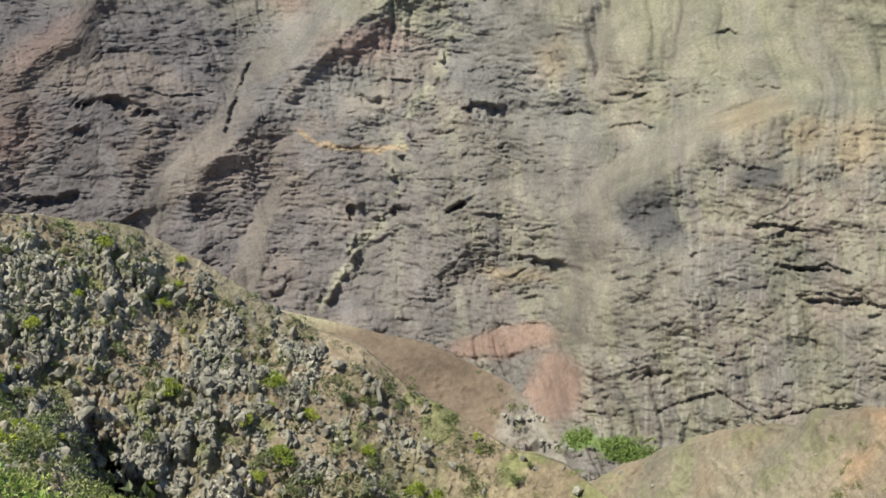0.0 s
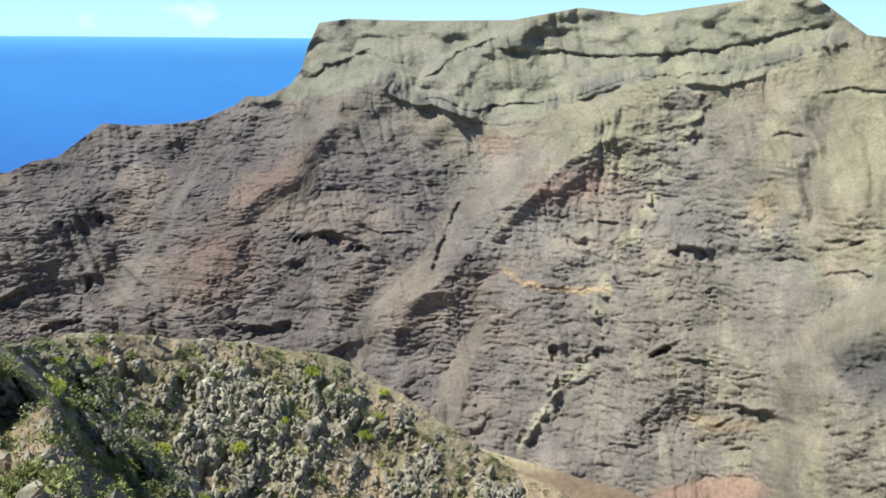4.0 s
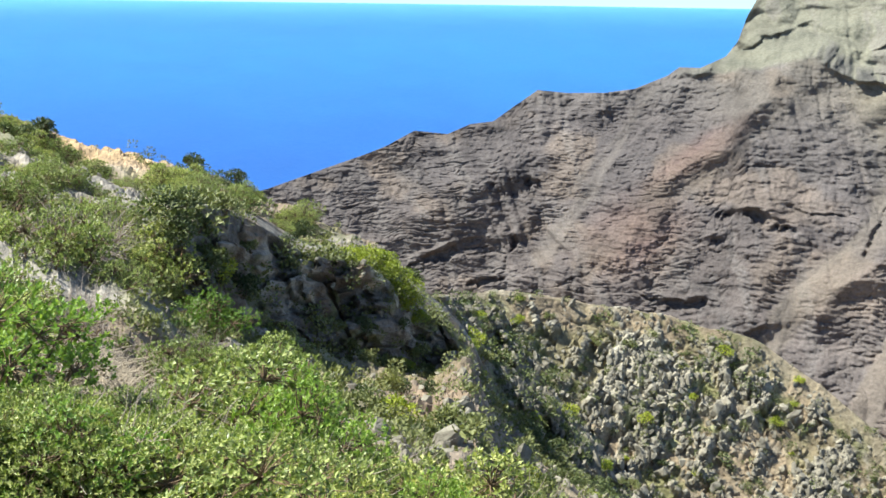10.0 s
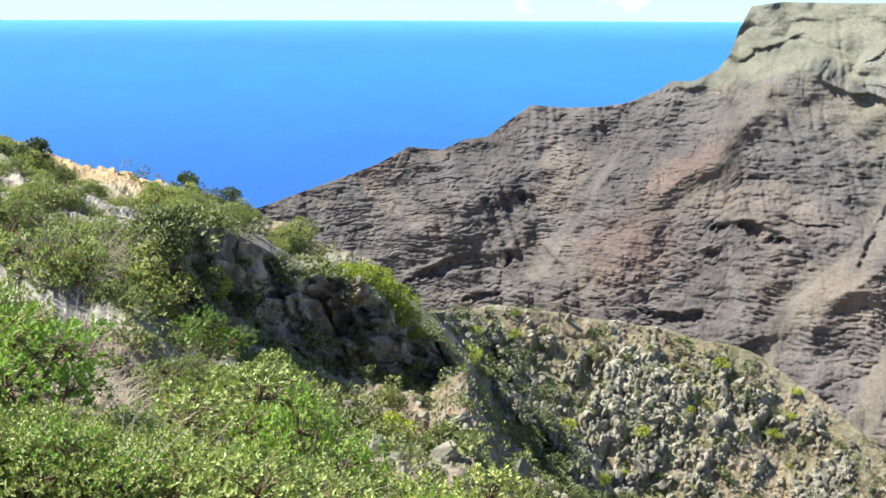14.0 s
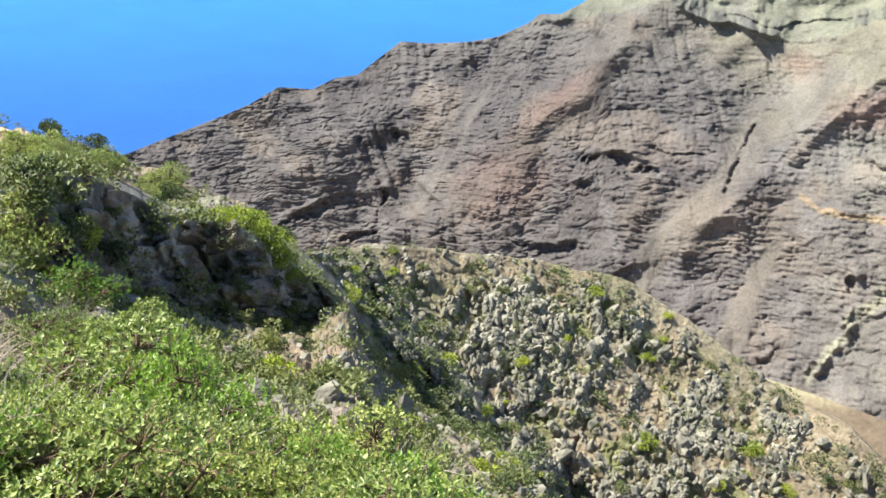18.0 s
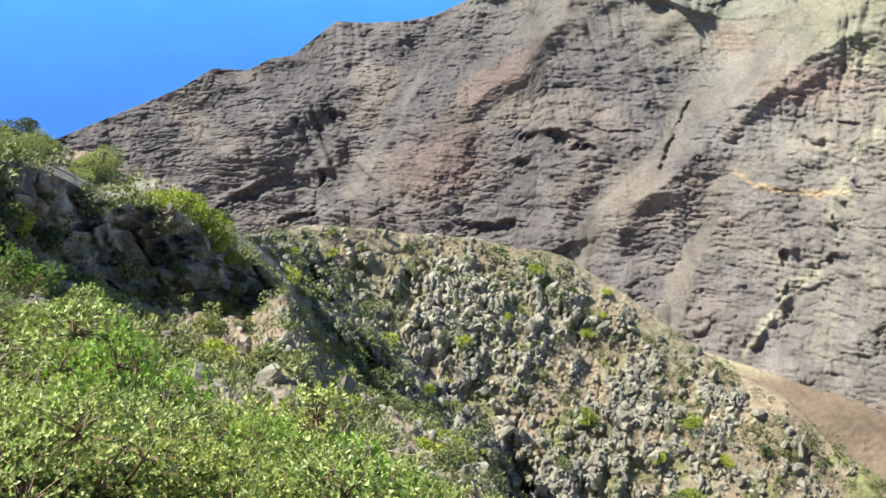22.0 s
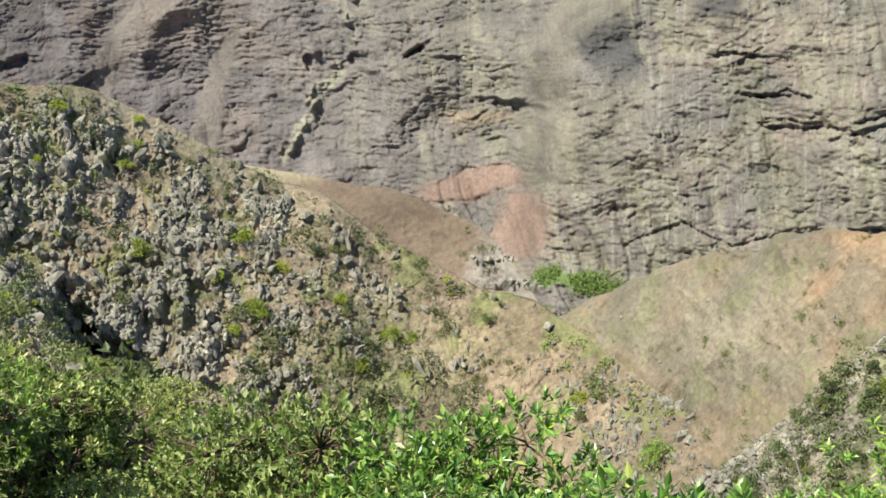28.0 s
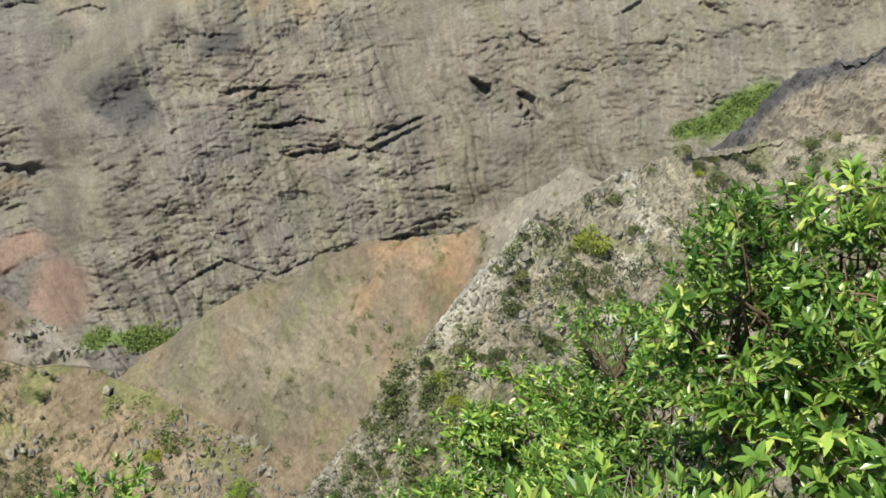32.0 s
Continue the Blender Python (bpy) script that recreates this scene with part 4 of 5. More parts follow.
for me in STONES:
    me.materials.append(M_ROCK)
    co, fa = np.zeros(len(me.vertices) * 3), np.zeros(len(me.polygons) * 3, np.int32)
    me.vertices.foreach_get("co", co)
    me.polygons.foreach_get("vertices", fa)
    STONE_ARRAYS.append((co.reshape(-1, 3), fa.reshape(-1, 3)))


def turn_matrix(g, lean=0.5):
    return np.array(Euler((g.normal() * lean, g.normal() * lean, g.uniform(0, 6.28))).to_matrix())


def strew(form, weight, count, sizes, parent, singles, seed, name, label, stretch=1.0):
    """Stones on a landform: the largest as parts of their own, the rest joined."""
    g = np.random.default_rng(seed)
    P, AZ, E, H, m = form
    W = weight(P[:, :m], AZ[:, :m], E[:, :m], H[:, :m])
    # even over the view of the slope
    idx = g.choice(W.size, count, p=(W / W.sum()).ravel())
    pts = P[:, :m].reshape(-1, 3)[idx]
    size = sizes[0] * (sizes[1] / sizes[0]) ** g.beta(1.2, 2.6, count)
    order = np.argsort(-size)
    verts, faces, base = [], [], 0
    for rank, k in enumerate(order):
        s, which = size[k], g.integers(len(STONES))
        rot = turn_matrix(g, 0.45)
        sc = np.array([s * g.uniform(0.7, 1.2), s * g.uniform(0.7, 1.2), s * g.uniform(0.7, 1.3) * stretch])
        pos = pts[k] + np.array([0, 0, 0.05 * s])
        if rank < singles:
            ob = part("stone", STONES[which], None, parent)
            ob.matrix_world = Matrix.LocRotScale(Vector(pos), Matrix(rot.tolist()).to_quaternion(), Vector(sc))
        else:
            co, fa = STONE_ARRAYS[which]
            verts.append((co * sc) @ rot.T + pos)
            faces.append(fa + base)
            base += len(co)
    rest = part(name, mesh_of(name, np.concatenate(verts), np.concatenate(faces)), M_ROCK, parent, label)
    rest["kind"] = "stuff"


# ---- plants ----
def leaves(g, lumps, count, length, width, up=0.35, shape=4, droop=0.2, inner=0.62):
    """Many folded leaves over the skins of lumps (centre, radius x, y, z)."""
    lumps = np.array(lumps, float)
    w = lumps[:, 3] * lumps[:, 4] + lumps[:, 3] * lumps[:, 5]
    k = g.choice(len(lumps), count, p=w / w.sum())
    d = g.normal(size=(count, 3))
    d[:, 2] += up
    d /= np.linalg.norm(d, axis=1, keepdims=True)
    c = lumps[k, :3] + d * lumps[k, 3:6] * g.uniform(inner, 1.08, (count, 1))
    ax = d * 0.8 + g.normal(size=(count, 3)) * 0.65 + np.array([0, 0, 0.25 - droop])
    ax /= np.linalg.norm(ax, axis=1, keepdims=True)
    side = np.cross(ax, d + g.normal(size=(count, 3)) * 0.5 + np.array([0, 0, 0.4]))
    side /= np.linalg.norm(side, axis=1, keepdims=True) + 1e-9
    nor = np.cross(side, ax)
    return leaf_mesh(g, c, ax, side, nor, length, width, shape)


def rosettes(g, lumps, tips, each, length, width, shape, inner=0.5, up=0.5):
    """Leaves in whorls at the ends of twigs. Also gives the twigs."""
    lumps = np.array(lumps, float)
    w = lumps[:, 3] ** 2
    k = g.choice(len(lumps), tips, p=w / w.sum())
    d = g.normal(size=(tips, 3))
    d[:, 2] += up
    d /= np.linalg.norm(d, axis=1, keepdims=True)
    c = lumps[k, :3] + d * lumps[k, 3:6] * g.uniform(inner, 1.1, (tips, 1))
    d = d * 0.7 + g.normal(size=(tips, 3)) * 0.3 + np.array([0, 0, 0.5])
    d /= np.linalg.norm(d, axis=1, keepdims=True)
    u = np.cross(d, np.array([0.3, 0.2, 0.9]))
    u /= np.linalg.norm(u, axis=1, keepdims=True) + 1e-9
    v = np.cross(d, u)
    C, A, S, N = [], [], [], []
    for j in range(each):
        t = 6.283 * (j * 0.382) + g.uniform(-0.4, 0.4, (tips, 1))
        out = u * np.cos(t) + v * np.sin(t)
        tilt = 0.15 + 0.75 * (each - j) / each
        ax = d * (1 - tilt * 0.75) + out * tilt * 1.2 + g.normal(size=(tips, 3)) * 0.12
        ax /= np.linalg.norm(ax, axis=1, keepdims=True)
        sd = np.cross(ax, d)
        sd /= np.linalg.norm(sd, axis=1, keepdims=True) + 1e-9
        C.append(c - d * length * 0.55 * (each - j) / each)
        A.append(ax)
        S.append(sd)
        N.append(np.cross(sd, ax))
    C, A, S, N = (np.concatenate(q) for q in (C, A, S, N))
    return leaf_mesh(g, C, A, S, N, length, width, shape), [(lumps[q, :3], c[i]) for i, q in enumerate(k)]


def leaf_mesh(g, c, ax, side, nor, length, width, shape):
    count = len(c)
    L = length * g.uniform(0.65, 1.25, (count, 1))
    W = width * g.uniform(0.75, 1.2, (count, 1)) / 2
    if shape == 4:
        v = np.stack([c, c + ax * L * 0.5 + side * W + nor * W * 0.35, c + ax * L, c + ax * L * 0.5 - side * W + nor * W * 0.35], 1)
        f = np.array([[0, 1, 2], [0, 2, 3]])
    else:
        bend = -nor * L * 0.12
        v = np.stack([c, c + ax * L * 0.33 + side * W * 0.85 + nor * W * 0.4, c + ax * L * 0.7 + side * W * 0.8 + nor * W * 0.3 + bend,
                      c + ax * L + bend * 2.2, c + ax * L * 0.7 - side * W * 0.8 + nor * W * 0.3 + bend,
                      c + ax * L * 0.33 - side * W * 0.85 + nor * W * 0.4, c + ax * L * 0.33, c + ax * L * 0.7 + bend], 1)
        f = np.array([[0, 1, 6], [0, 6, 5], [1, 2, 7], [1, 7, 6], [6, 7, 4], [6, 4, 5], [2, 3, 7], [7, 3, 4]])
    n = v.shape[1]
    faces = (np.arange(count)[:, None, None] * n + f[None]).reshape(-1, 3)
    return v.reshape(-1, 3), faces


def limbs(paths, sides=5):
    """Tapered tubes along paths of (point, radius)."""
    verts, faces, base = [], [], 0
    ring = np.arange(sides) / sides * 2 * math.pi
    for path in paths:
        pts = np.array([q for q, _ in path], float)
        rad = np.array([r for _, r in path])
        tan = np.gradient(pts, axis=0)
        tan /= np.linalg.norm(tan, axis=1, keepdims=True) + 1e-9
        ref = np.where(np.abs(tan[:, 2:3]) > 0.9, [[1.0, 0, 0]], [[0, 0, 1.0]])
        u = np.cross(tan, ref)
        u /= np.linalg.norm(u, axis=1, keepdims=True) + 1e-9
        w = np.cross(tan, u)
        v = pts[:, None] + rad[:, None, None] * (np.cos(ring)[None, :, None] * u[:, None] + np.sin(ring)[None, :, None] * w[:, None])
        verts.append(v.reshape(-1, 3))
        for i in range(len(pts) - 1):
            for s in range(sides):
                a, b = base + i * sides + s, base + i * sides + (s + 1) % sides
                faces.append((a, b, b + sides, a + sides))
        base += len(pts) * sides
    return np.concatenate(verts), np.array(faces)


def bent(g, a, b, r0, r1, steps=5, wob=0.08):
    a, b = np.array(a, float), np.array(b, float)
    size = np.linalg.norm(b - a)
    out = []
    for k in range(steps + 1):
        t = k / steps
        q = a + (b - a) * t + g.normal(size=3) * wob * size * math.sin(math.pi * t)
        out.append((q, r0 + (r1 - r0) * t))
    return out


def lump_set(g, radius, height, count, flat=0.8):
    """Uneven lumps of a crown, spread over a dome."""
    out = []
    for k in range(count):
        a = g.uniform(0, 6.28)
        rr = radius * math.sqrt(g.uniform(0.0, 0.75))
        zz = height * (0.25 + 0.6 * g.uniform() * math.sqrt(max(0.0, 1 - (rr / radius) ** 2)))
        s = radius * g.uniform(0.22, 0.46)
        out.append((rr * math.cos(a), rr * math.sin(a), zz, s, s * g.uniform(0.8, 1.1), s * flat * g.uniform(0.8, 1.2)))
    return out


def plant(name, seed, radius, height, count, length, width, leaf, bark, lumps=12, shape=4, label="", category="bush", up=0.35,
          droop=0.2, stem=0.03, inner=0.62, whorl=0, fine=2):
    """A bush: an empty at its foot, stems, and a crown of leaves."""
    g = np.random.default_rng(seed)
    lump = lump_set(g, radius, height, lumps)
    root = tagged(new(name), label, category)
    twigs = []
    if whorl:
        (v, f), twigs = rosettes(g, lump, count, whorl, length, width, shape, inner)
    else:
        v, f = leaves(g, lump, count, length, width, up, shape, droop, inner)
    part("crown", mesh_of("crown", v, f), leaf, root)
    paths = []
    for q in lump:
        paths.append(bent(g, (g.normal() * 0.05, g.normal() * 0.05, -0.25), q[:3], stem, stem * 0.35))
        for _ in range(fine):
            d = g.normal(size=3)
            d[2] = abs(d[2])
            d /= np.linalg.norm(d)
            paths.append(bent(g, q[:3], np.array(q[:3]) + d * np.array(q[3:6]) * 0.95, stem * 0.35, stem * 0.12, 3))
    for a, b in twigs[::4]:
        paths.append(bent(g, a, b, stem * 0.25, stem * 0.1, 2))
    v, f = limbs(paths, 3 if fine < 2 else 4)
    part("branchwork", mesh_of("branchwork", v, f, True), bark, root)
    return root


def twig_bush(name, seed, radius, height, count, material, label):
    """A leafless bush: fans of thin twigs."""
    g = np.random.default_rng(seed)
    root = tagged(new(name), label, "bush")
    main, fine = [], []
    for k in range(16):
        a, t = g.uniform(0, 6.28), g.uniform(0.1, 1.1)
        tip = np.array([math.cos(a) * math.sin(t) * radius, math.sin(a) * math.sin(t) * radius, height * math.cos(t) * g.uniform(0.6, 1)])
        main.append(bent(g, (0, 0, -0.2), tip, 0.02, 0.006))
        for j in range(count // 16):
            q = tip * g.uniform(0.3, 1.0)
            d = g.normal(size=3) * 0.3 * radius + tip * 0.25
            fine.append(bent(g, q, q + d, 0.007, 0.002, 3))
    part("branchwork", mesh_of("branchwork", *limbs(main, 4)), M_BARK, root)
    part("twig_fan", mesh_of("twig_fan", *limbs(fine, 3)), material, root, "bare grey dry twigs")
    return root


def put(kind, pos, scale, g, group="", tilt=0.08):
    """A copy of a plant with its foot at pos."""
    m = Matrix.LocRotScale(Vector(pos), Euler((g.normal() * tilt, g.normal() * tilt, g.uniform(0, 6.28))),
                           Vector((scale * g.uniform(0.88, 1.12), scale * g.uniform(0.88, 1.12), scale * g.uniform(0.88, 1.12))))
    ob = copy_thing(kind, m)
    if group:
        ob["group"] = group
    return ob


def discard(kind):
    for o in [*kind.children_recursive, kind]:
        bpy.data.objects.remove(o)


def foot_at(a, r, dz=0.0):
    return Vector(polar(np.array(a, float), np.array(r, float), bank_height(np.array(a, float), np.array(r, float)) + dz))


# kinds of plants; the first of each is only a pattern
BANK_BUSHES = [plant("bush", 11 + k, 1.0, 1.15, (1350, 1200, 1250, 950)[k], 0.055, 0.03, (M_LEAF_BANK, M_LEAF_BANK, M_LEAF_BRIGHT, M_LEAF_BANK)[k], M_BARK,
                     18, 4, ("dense olive green bush on the near bank", "dense yellowish green bush on the near bank",
                             "fresh bright green bush on the near bank", "loose olive green bush with pale leaf tips")[k],
                     inner=0.7, whorl=6, fine=1) for k in range(4)]
LAURELS = [plant("laurel_bush", 31 + k, 0.8, 1.15, (170, 140, 95)[k], 0.1, 0.036, M_LEAF_NEAR, M_BARK, (16, 13, 9)[k], 8,
                 "leafy laurel bush with glossy green leaves and yellow tips", inner=0.45, whorl=8, stem=0.02) for k in range(3)]
BELT_LAURELS = [plant("laurel_bush", 41 + k, 0.9, 1.2, 620, 0.07, 0.03, M_LEAF_NEAR, M_BARK, 14, 4,
                      "leafy green laurel bush along the bank", inner=0.6, whorl=7, fine=1) for k in range(3)]
DRY_BUSHES = [twig_bush("dry_bush", 51 + k, 1.0, 1.0, 420, M_TWIG, "leafless grey dry bush among green bushes") for k in range(2)]
SHRUBS = [plant("shrub", 61 + k, 0.75, 0.85, 850, 0.13, 0.065, (M_LEAF_YELLOW, M_LEAF_OLIVE, M_LEAF_OLIVE, M_LEAF_DARK, M_LEAF_YELLOW)[k], M_BARK,
                9, 4, ("yellow green spurge shrub on stony soil", "low olive green shrub on stony soil", "grey green cushion shrub among stones",
                       "dark green shrub among stones", "bright lime spurge shrub among stones")[k], "shrub", fine=0) for k in range(5)]
TREES = [plant("tree", 81 + k, 1.0, 1.7, 1800, 0.14, 0.07, M_LEAF_DARK, M_BARK, 12, 4, "small round dark green tree on the crest", "tree",
               stem=0.06) for k in range(2)]

g = np.random.default_rng(5)
la, lr, le = zip(*BELT)
# bushes along the near bank
for fr in (0.28, 0.4, 0.54, 0.7, 0.86, 1.0, 1.2, 1.45):
    a = -61.0
    while a < 21:
        rb = float(np.interp(a, la, lr))
        big = min(0.06 * rb * fr + 0.42, 1.35) * (1.4 if a > -22 else 1.0)
        a += math.degrees(big * 1.25 / (rb * fr)) * g.uniform(0.8, 1.2)
        if fr > 1.05 and a > -43 or fr > 0.86 and a > 8:
            continue
        aa, r = a, rb * fr * g.uniform(0.94, 1.06)
        foot = foot_at(aa, r, -0.1)
        size = big * g.uniform(0.65, 1.25)
        lift = 0.1 if -24 < aa < -8 and fr > 0.6 else 0.0
        room = lift + 1.6 + r * math.tan(radians(float(np.interp(aa, la, le)))) - foot.z if fr < 1.1 else 9
        size = max(0.25, min(size, room / (1.5 if aa > -13 else 1.75 if aa > -24 else 1.4) * g.choice([0.72, 0.88, 1.0, 1.12])))
        dry = -54 < aa < -43.5 and 0.6 < fr < 0.9
        # the open patch of straw on the west side
        if -54 < aa < -44 and fr < 0.9:
            low = 1.6 + r * math.tan(radians(-18.0 if fr < 0.6 else -15.6)) - foot.z
            if dry and abs(aa + 50) < 2.2:
                continue
            size = max(0.24, min(size, low / 1.35))
        kind = DRY_BUSHES[g.integers(2)] if dry or g.uniform() < 0.17 else \
            BELT_LAURELS[g.integers(3)] if aa > -13 + 9 * g.uniform() else BANK_BUSHES[g.choice(4, p=[0.4, 0.32, 0.05, 0.23])]
        put(kind, foot, size, g, "bushes on the near bank")
# low bushes between the viewpoint and the straw
for _ in range(64):
    a, r = g.uniform(-59, -46.5), g.uniform(7.0, 12.0)
    foot = foot_at(a, r, -0.1)
    size = (1.6 + r * math.tan(radians(-18.6)) - foot.z) / 1.25 * g.uniform(0.8, 1.1)
    put(BANK_BUSHES[g.choice(4, p=[0.45, 0.3, 0.05, 0.2])], foot, min(0.6, max(0.3, size)), g, "bushes on the near bank")
# the highest ones where the belt meets the gully
for a, r, top in ((-26.8, 10.5, -24.6), (-23.6, 9.6, -26.6), (-21.4, 9.0, -28.4), (-13.2, 7.8, -30.6), (-9.8, 7.0, -30.0)):
    foot = foot_at(a, r, -0.1)
    put(BANK_BUSHES[g.choice([0, 1, 3])], foot, (1.6 + r * math.tan(radians(top)) - foot.z) / 1.55, g, "bushes on the near bank")
# small ones close to the viewpoint
for a, r in ((-40, 4.2), (-36.5, 4.0), (-33.5, 4.4), (-30.5, 4.1), (-38, 5.2), (-34.8, 5.4), (-43, 4.8), (-38.5, 7.6), (-36.5, 8.2), (-34.8, 7.4), (-40.2, 8.4), (-33.5, 8.6)):
    put(BANK_BUSHES[g.choice([0, 1, 3])], foot_at(a, r, -0.1), 0.42 if r < 6 else 0.72, g, "bushes on the near bank")
# two fresh green ones in the belt
for a, r, s in ((-39.5, 11.0, 1.0), (-33.2, 11.8, 0.8)):
    put(BANK_BUSHES[2], foot_at(a, r, 0.0), s, g, "bushes on the near bank")
# the laurels close by on the east
for a, r, top, s, k in ((27.8, 4.7, -28.0, 0.5, 0), (30.6, 4.6, -28.2, 0.45, 1), (24.2, 5.0, -32, 0.5, 0), (26, 4.4, -33, 0.55, 0), (31.5, 4.2, -31, 0.5, 0), (35.5, 3.9, -28.5, 0.55, 0), (39.5, 3.7, -30, 0.5, 2), (20.5, 5.2, -34.5, 0.5, 1), (33.2, 4.1, -24.4, 0.26, 2), (31.9, 4.1, -26.0, 0.22, 1),
                        (33.6, 4.1, -28, 0.45, 0), (38.6, 3.9, -21.6, 0.34, 2), (39.6, 3.9, -23.6, 0.42, 1), (41.2, 3.9, -18.8, 0.42, 0), (43.4, 3.9, -18.8, 0.6, 0), (43.2, 3.8, -20.2, 0.55, 1), (46.8, 3.9, -20, 0.75, 1), (50, 3.9, -20, 0.8, 0),
                        (37, 3.5, -31, 0.5, 2), (28, 4.0, -33, 0.5, 2)):
    r *= 0.86 if top > -25 else 1.1
    z = 1.6 + r * math.tan(radians(top)) - 1.25 * s
    p = polar(np.array(a), np.array(r), np.array(0.0))
    put(LAURELS[k], (p[0], p[1], z), s, g, "laurel bushes beside the path")
# bushes and small trees of the west crest
for a, e, r, s in ((-44.6, -8.6, 58, 1.0), (-42.8, -9.0, 57, 1.0), (-50.9, -7.4, 60, 1.1), (-52.6, -7.6, 55, 1.2)):
    put(TREES[g.integers(2)], foot_at(a, r, -0.45), s, g, "trees on the west crest")
for _ in range(120):
    a = g.uniform(-57, -35)
    rc, rb = float(np.interp(a, [b[0] for b in BANK], [b[1] for b in BANK])), float(np.interp(a, la, lr))
    r = rb * 1.5 + (rc - rb * 1.5) * g.uniform(0.05, 0.98)
    if r > 55 and -52 < a < -45:
        continue
    kind = BANK_BUSHES[g.choice([0, 1, 3])] if a < -42 + 4 * g.uniform() else SHRUBS[g.choice([1, 1, 2, 2, 3])]
    put(kind, foot_at(a, r, -0.15), g.uniform(0.5, 1.15), g, "bushes of the west slope")
SPURGE = plant("spurge_bush", 95, 1.0, 1.1, 2600, 0.1, 0.05, M_LEAF_YELLOW, M_BARK, 16, 4, "large lime green spurge bush on the rock edge", fine=1)
for a, e, s in ((-37.3, -12.75, 0.75), (-36.7, -12.9, 0.95), (-36.0, -13.3, 1.0), (-35.4, -13.65, 1.0), (-34.8, -14.3, 0.95), (-34.2, -15.0, 0.75), (-33.8, -15.6, 0.6)):
    put(SPURGE, spot_on(crop_form, a, e) + Vector((0, 0, -0.35)), s * 1.08, g, "bushes of the west slope")
discard(SPURGE)
for a, e, s in ((-45.6, -11.6, 1.1), (-45.2, -12.9, 1.2), (-44.6, -13.8, 1.2), (-43.4, -14.0, 1.0), (-43.2, -11.0, 0.7), (-40.2, -12.2, 0.6), (-42.4, -14.6, 0.9), (-37.2, -17.2, 0.8), (-33.6, -16.6, 0.9), (-33.9, -17.6, 0.9), (-33.4, -18.6, 1.0), (-32.6, -18.2, 0.9), (-32.4, -19.4, 1.1), (-31.7, -19.6, 1.0), (-34.6, -18.4, 0.9), (-31.4, -18.8, 0.8), (-36.3, -16.7, 0.8), (-37.8, -16.4, 0.5), (-34.4, -16.5, 0.6), (-42, -12.5, 0.5), (-39.6, -13.4, 0.5), (-44.4, -11.8, 0.6)):
    put(SHRUBS[g.choice([1, 3, 4])], spot_on(crop_form, a, e), s, g, "bushes of the west slope")

for _ in range(42):
    a = g.uniform(-34.5, -21)
    rc, rb = float(np.interp(a, [b[0] for b in BANK], [b[1] for b in BANK])), float(np.interp(a, la, lr))
    put(SHRUBS[g.choice([0, 1, 2, 3, 3, 4])], foot_at(a, rb * 1.15 + (rc - rb * 1.15) * g.uniform(0.05, 1.0), -0.1), g.uniform(0.4, 1.0), g, "bushes of the west slope")
for _ in range(20):
    e = g.uniform(-28, -15.8)
    a = float(edge_of(e)) + g.uniform(0.2, 5.5)
    put(SHRUBS[g.choice([1, 2, 3, 4, 1])], spot_on(knoll_form, a, e), g.uniform(0.35, 0.95), g, "bushes of the gully")
for _ in range(13):
    a = g.uniform(-33, -22)
    rc = float(np.interp(a, [b[0] for b in BANK], [b[1] for b in BANK]))
    put(SHRUBS[g.choice([0, 1, 2, 3, 4])], foot_at(a, rc * g.uniform(0.9, 1.0), -0.15), g.uniform(0.55, 1.05), g, "bushes of the gully")
for _ in range(18):
    a = g.uniform(-25.5, -15.5)
    rc = float(np.interp(a, [b[0] for b in BANK], [b[1] for b in BANK]))
    put(BANK_BUSHES[g.choice([0, 1, 3])] if g.uniform() < 0.65 else SHRUBS[g.choice([1, 2])], foot_at(a, rc * g.uniform(0.95, 1.0), -0.1), g.uniform(0.4, 0.85), g, "bushes of the gully")
for _ in range(5):
    a = g.uniform(-31.5, -23)
    rc = float(np.interp(a, [b[0] for b in BANK], [b[1] for b in BANK]))
    put(SHRUBS[g.choice([1, 2, 3, 4])], foot_at(a, rc * g.uniform(0.96, 1.0), -0.2), g.uniform(1.0, 1.6), g, "bushes of the gully")
for _ in range(8):
    put(SHRUBS[g.choice([1, 2, 3, 3])], spot_on(knoll_form, g.uniform(-33.4, -29.8), g.uniform(-19, -15.6)), g.uniform(0.35, 0.8), g, "bushes of the gully")
# shrubs of the knoll
yellow = [(-10.4, -24.0), (-8.7, -25.6), (-12.1, -25.8), (-10.2, -27.6), (-11.6, -28.3), (-5.6, -27.2), (-15.9, -23.9), (-3.1, -29.1), (-22.0, -20.8),
          (-4.6, -30.5), (-26.0, -20.5)]
for a, e in yellow:
    put(SHRUBS[g.choice([0, 4])], spot_on(knoll_form, a, e), g.uniform(0.9, 1.4), g, "shrubs of the knoll")
for _ in range(68):
    a = g.uniform(-32, 10)
    ec = float(np.interp(a, [c[0] for c in KNOLL_CREST], [c[1] for c in KNOLL_CREST]))
    e = ec - (abs(g.normal()) * 6 + 0.15)
    if e < -37:
        continue
    put(SHRUBS[g.choice(5, p=[0.12, 0.3, 0.3, 0.18, 0.1])], spot_on(knoll_form, a, e), g.uniform(0.35, 1.0), g, "shrubs of the knoll")
put(BELT_LAURELS[0], spot_on(knoll_form, 12.0, -34.6), 1.6, g, "shrubs of the knoll")
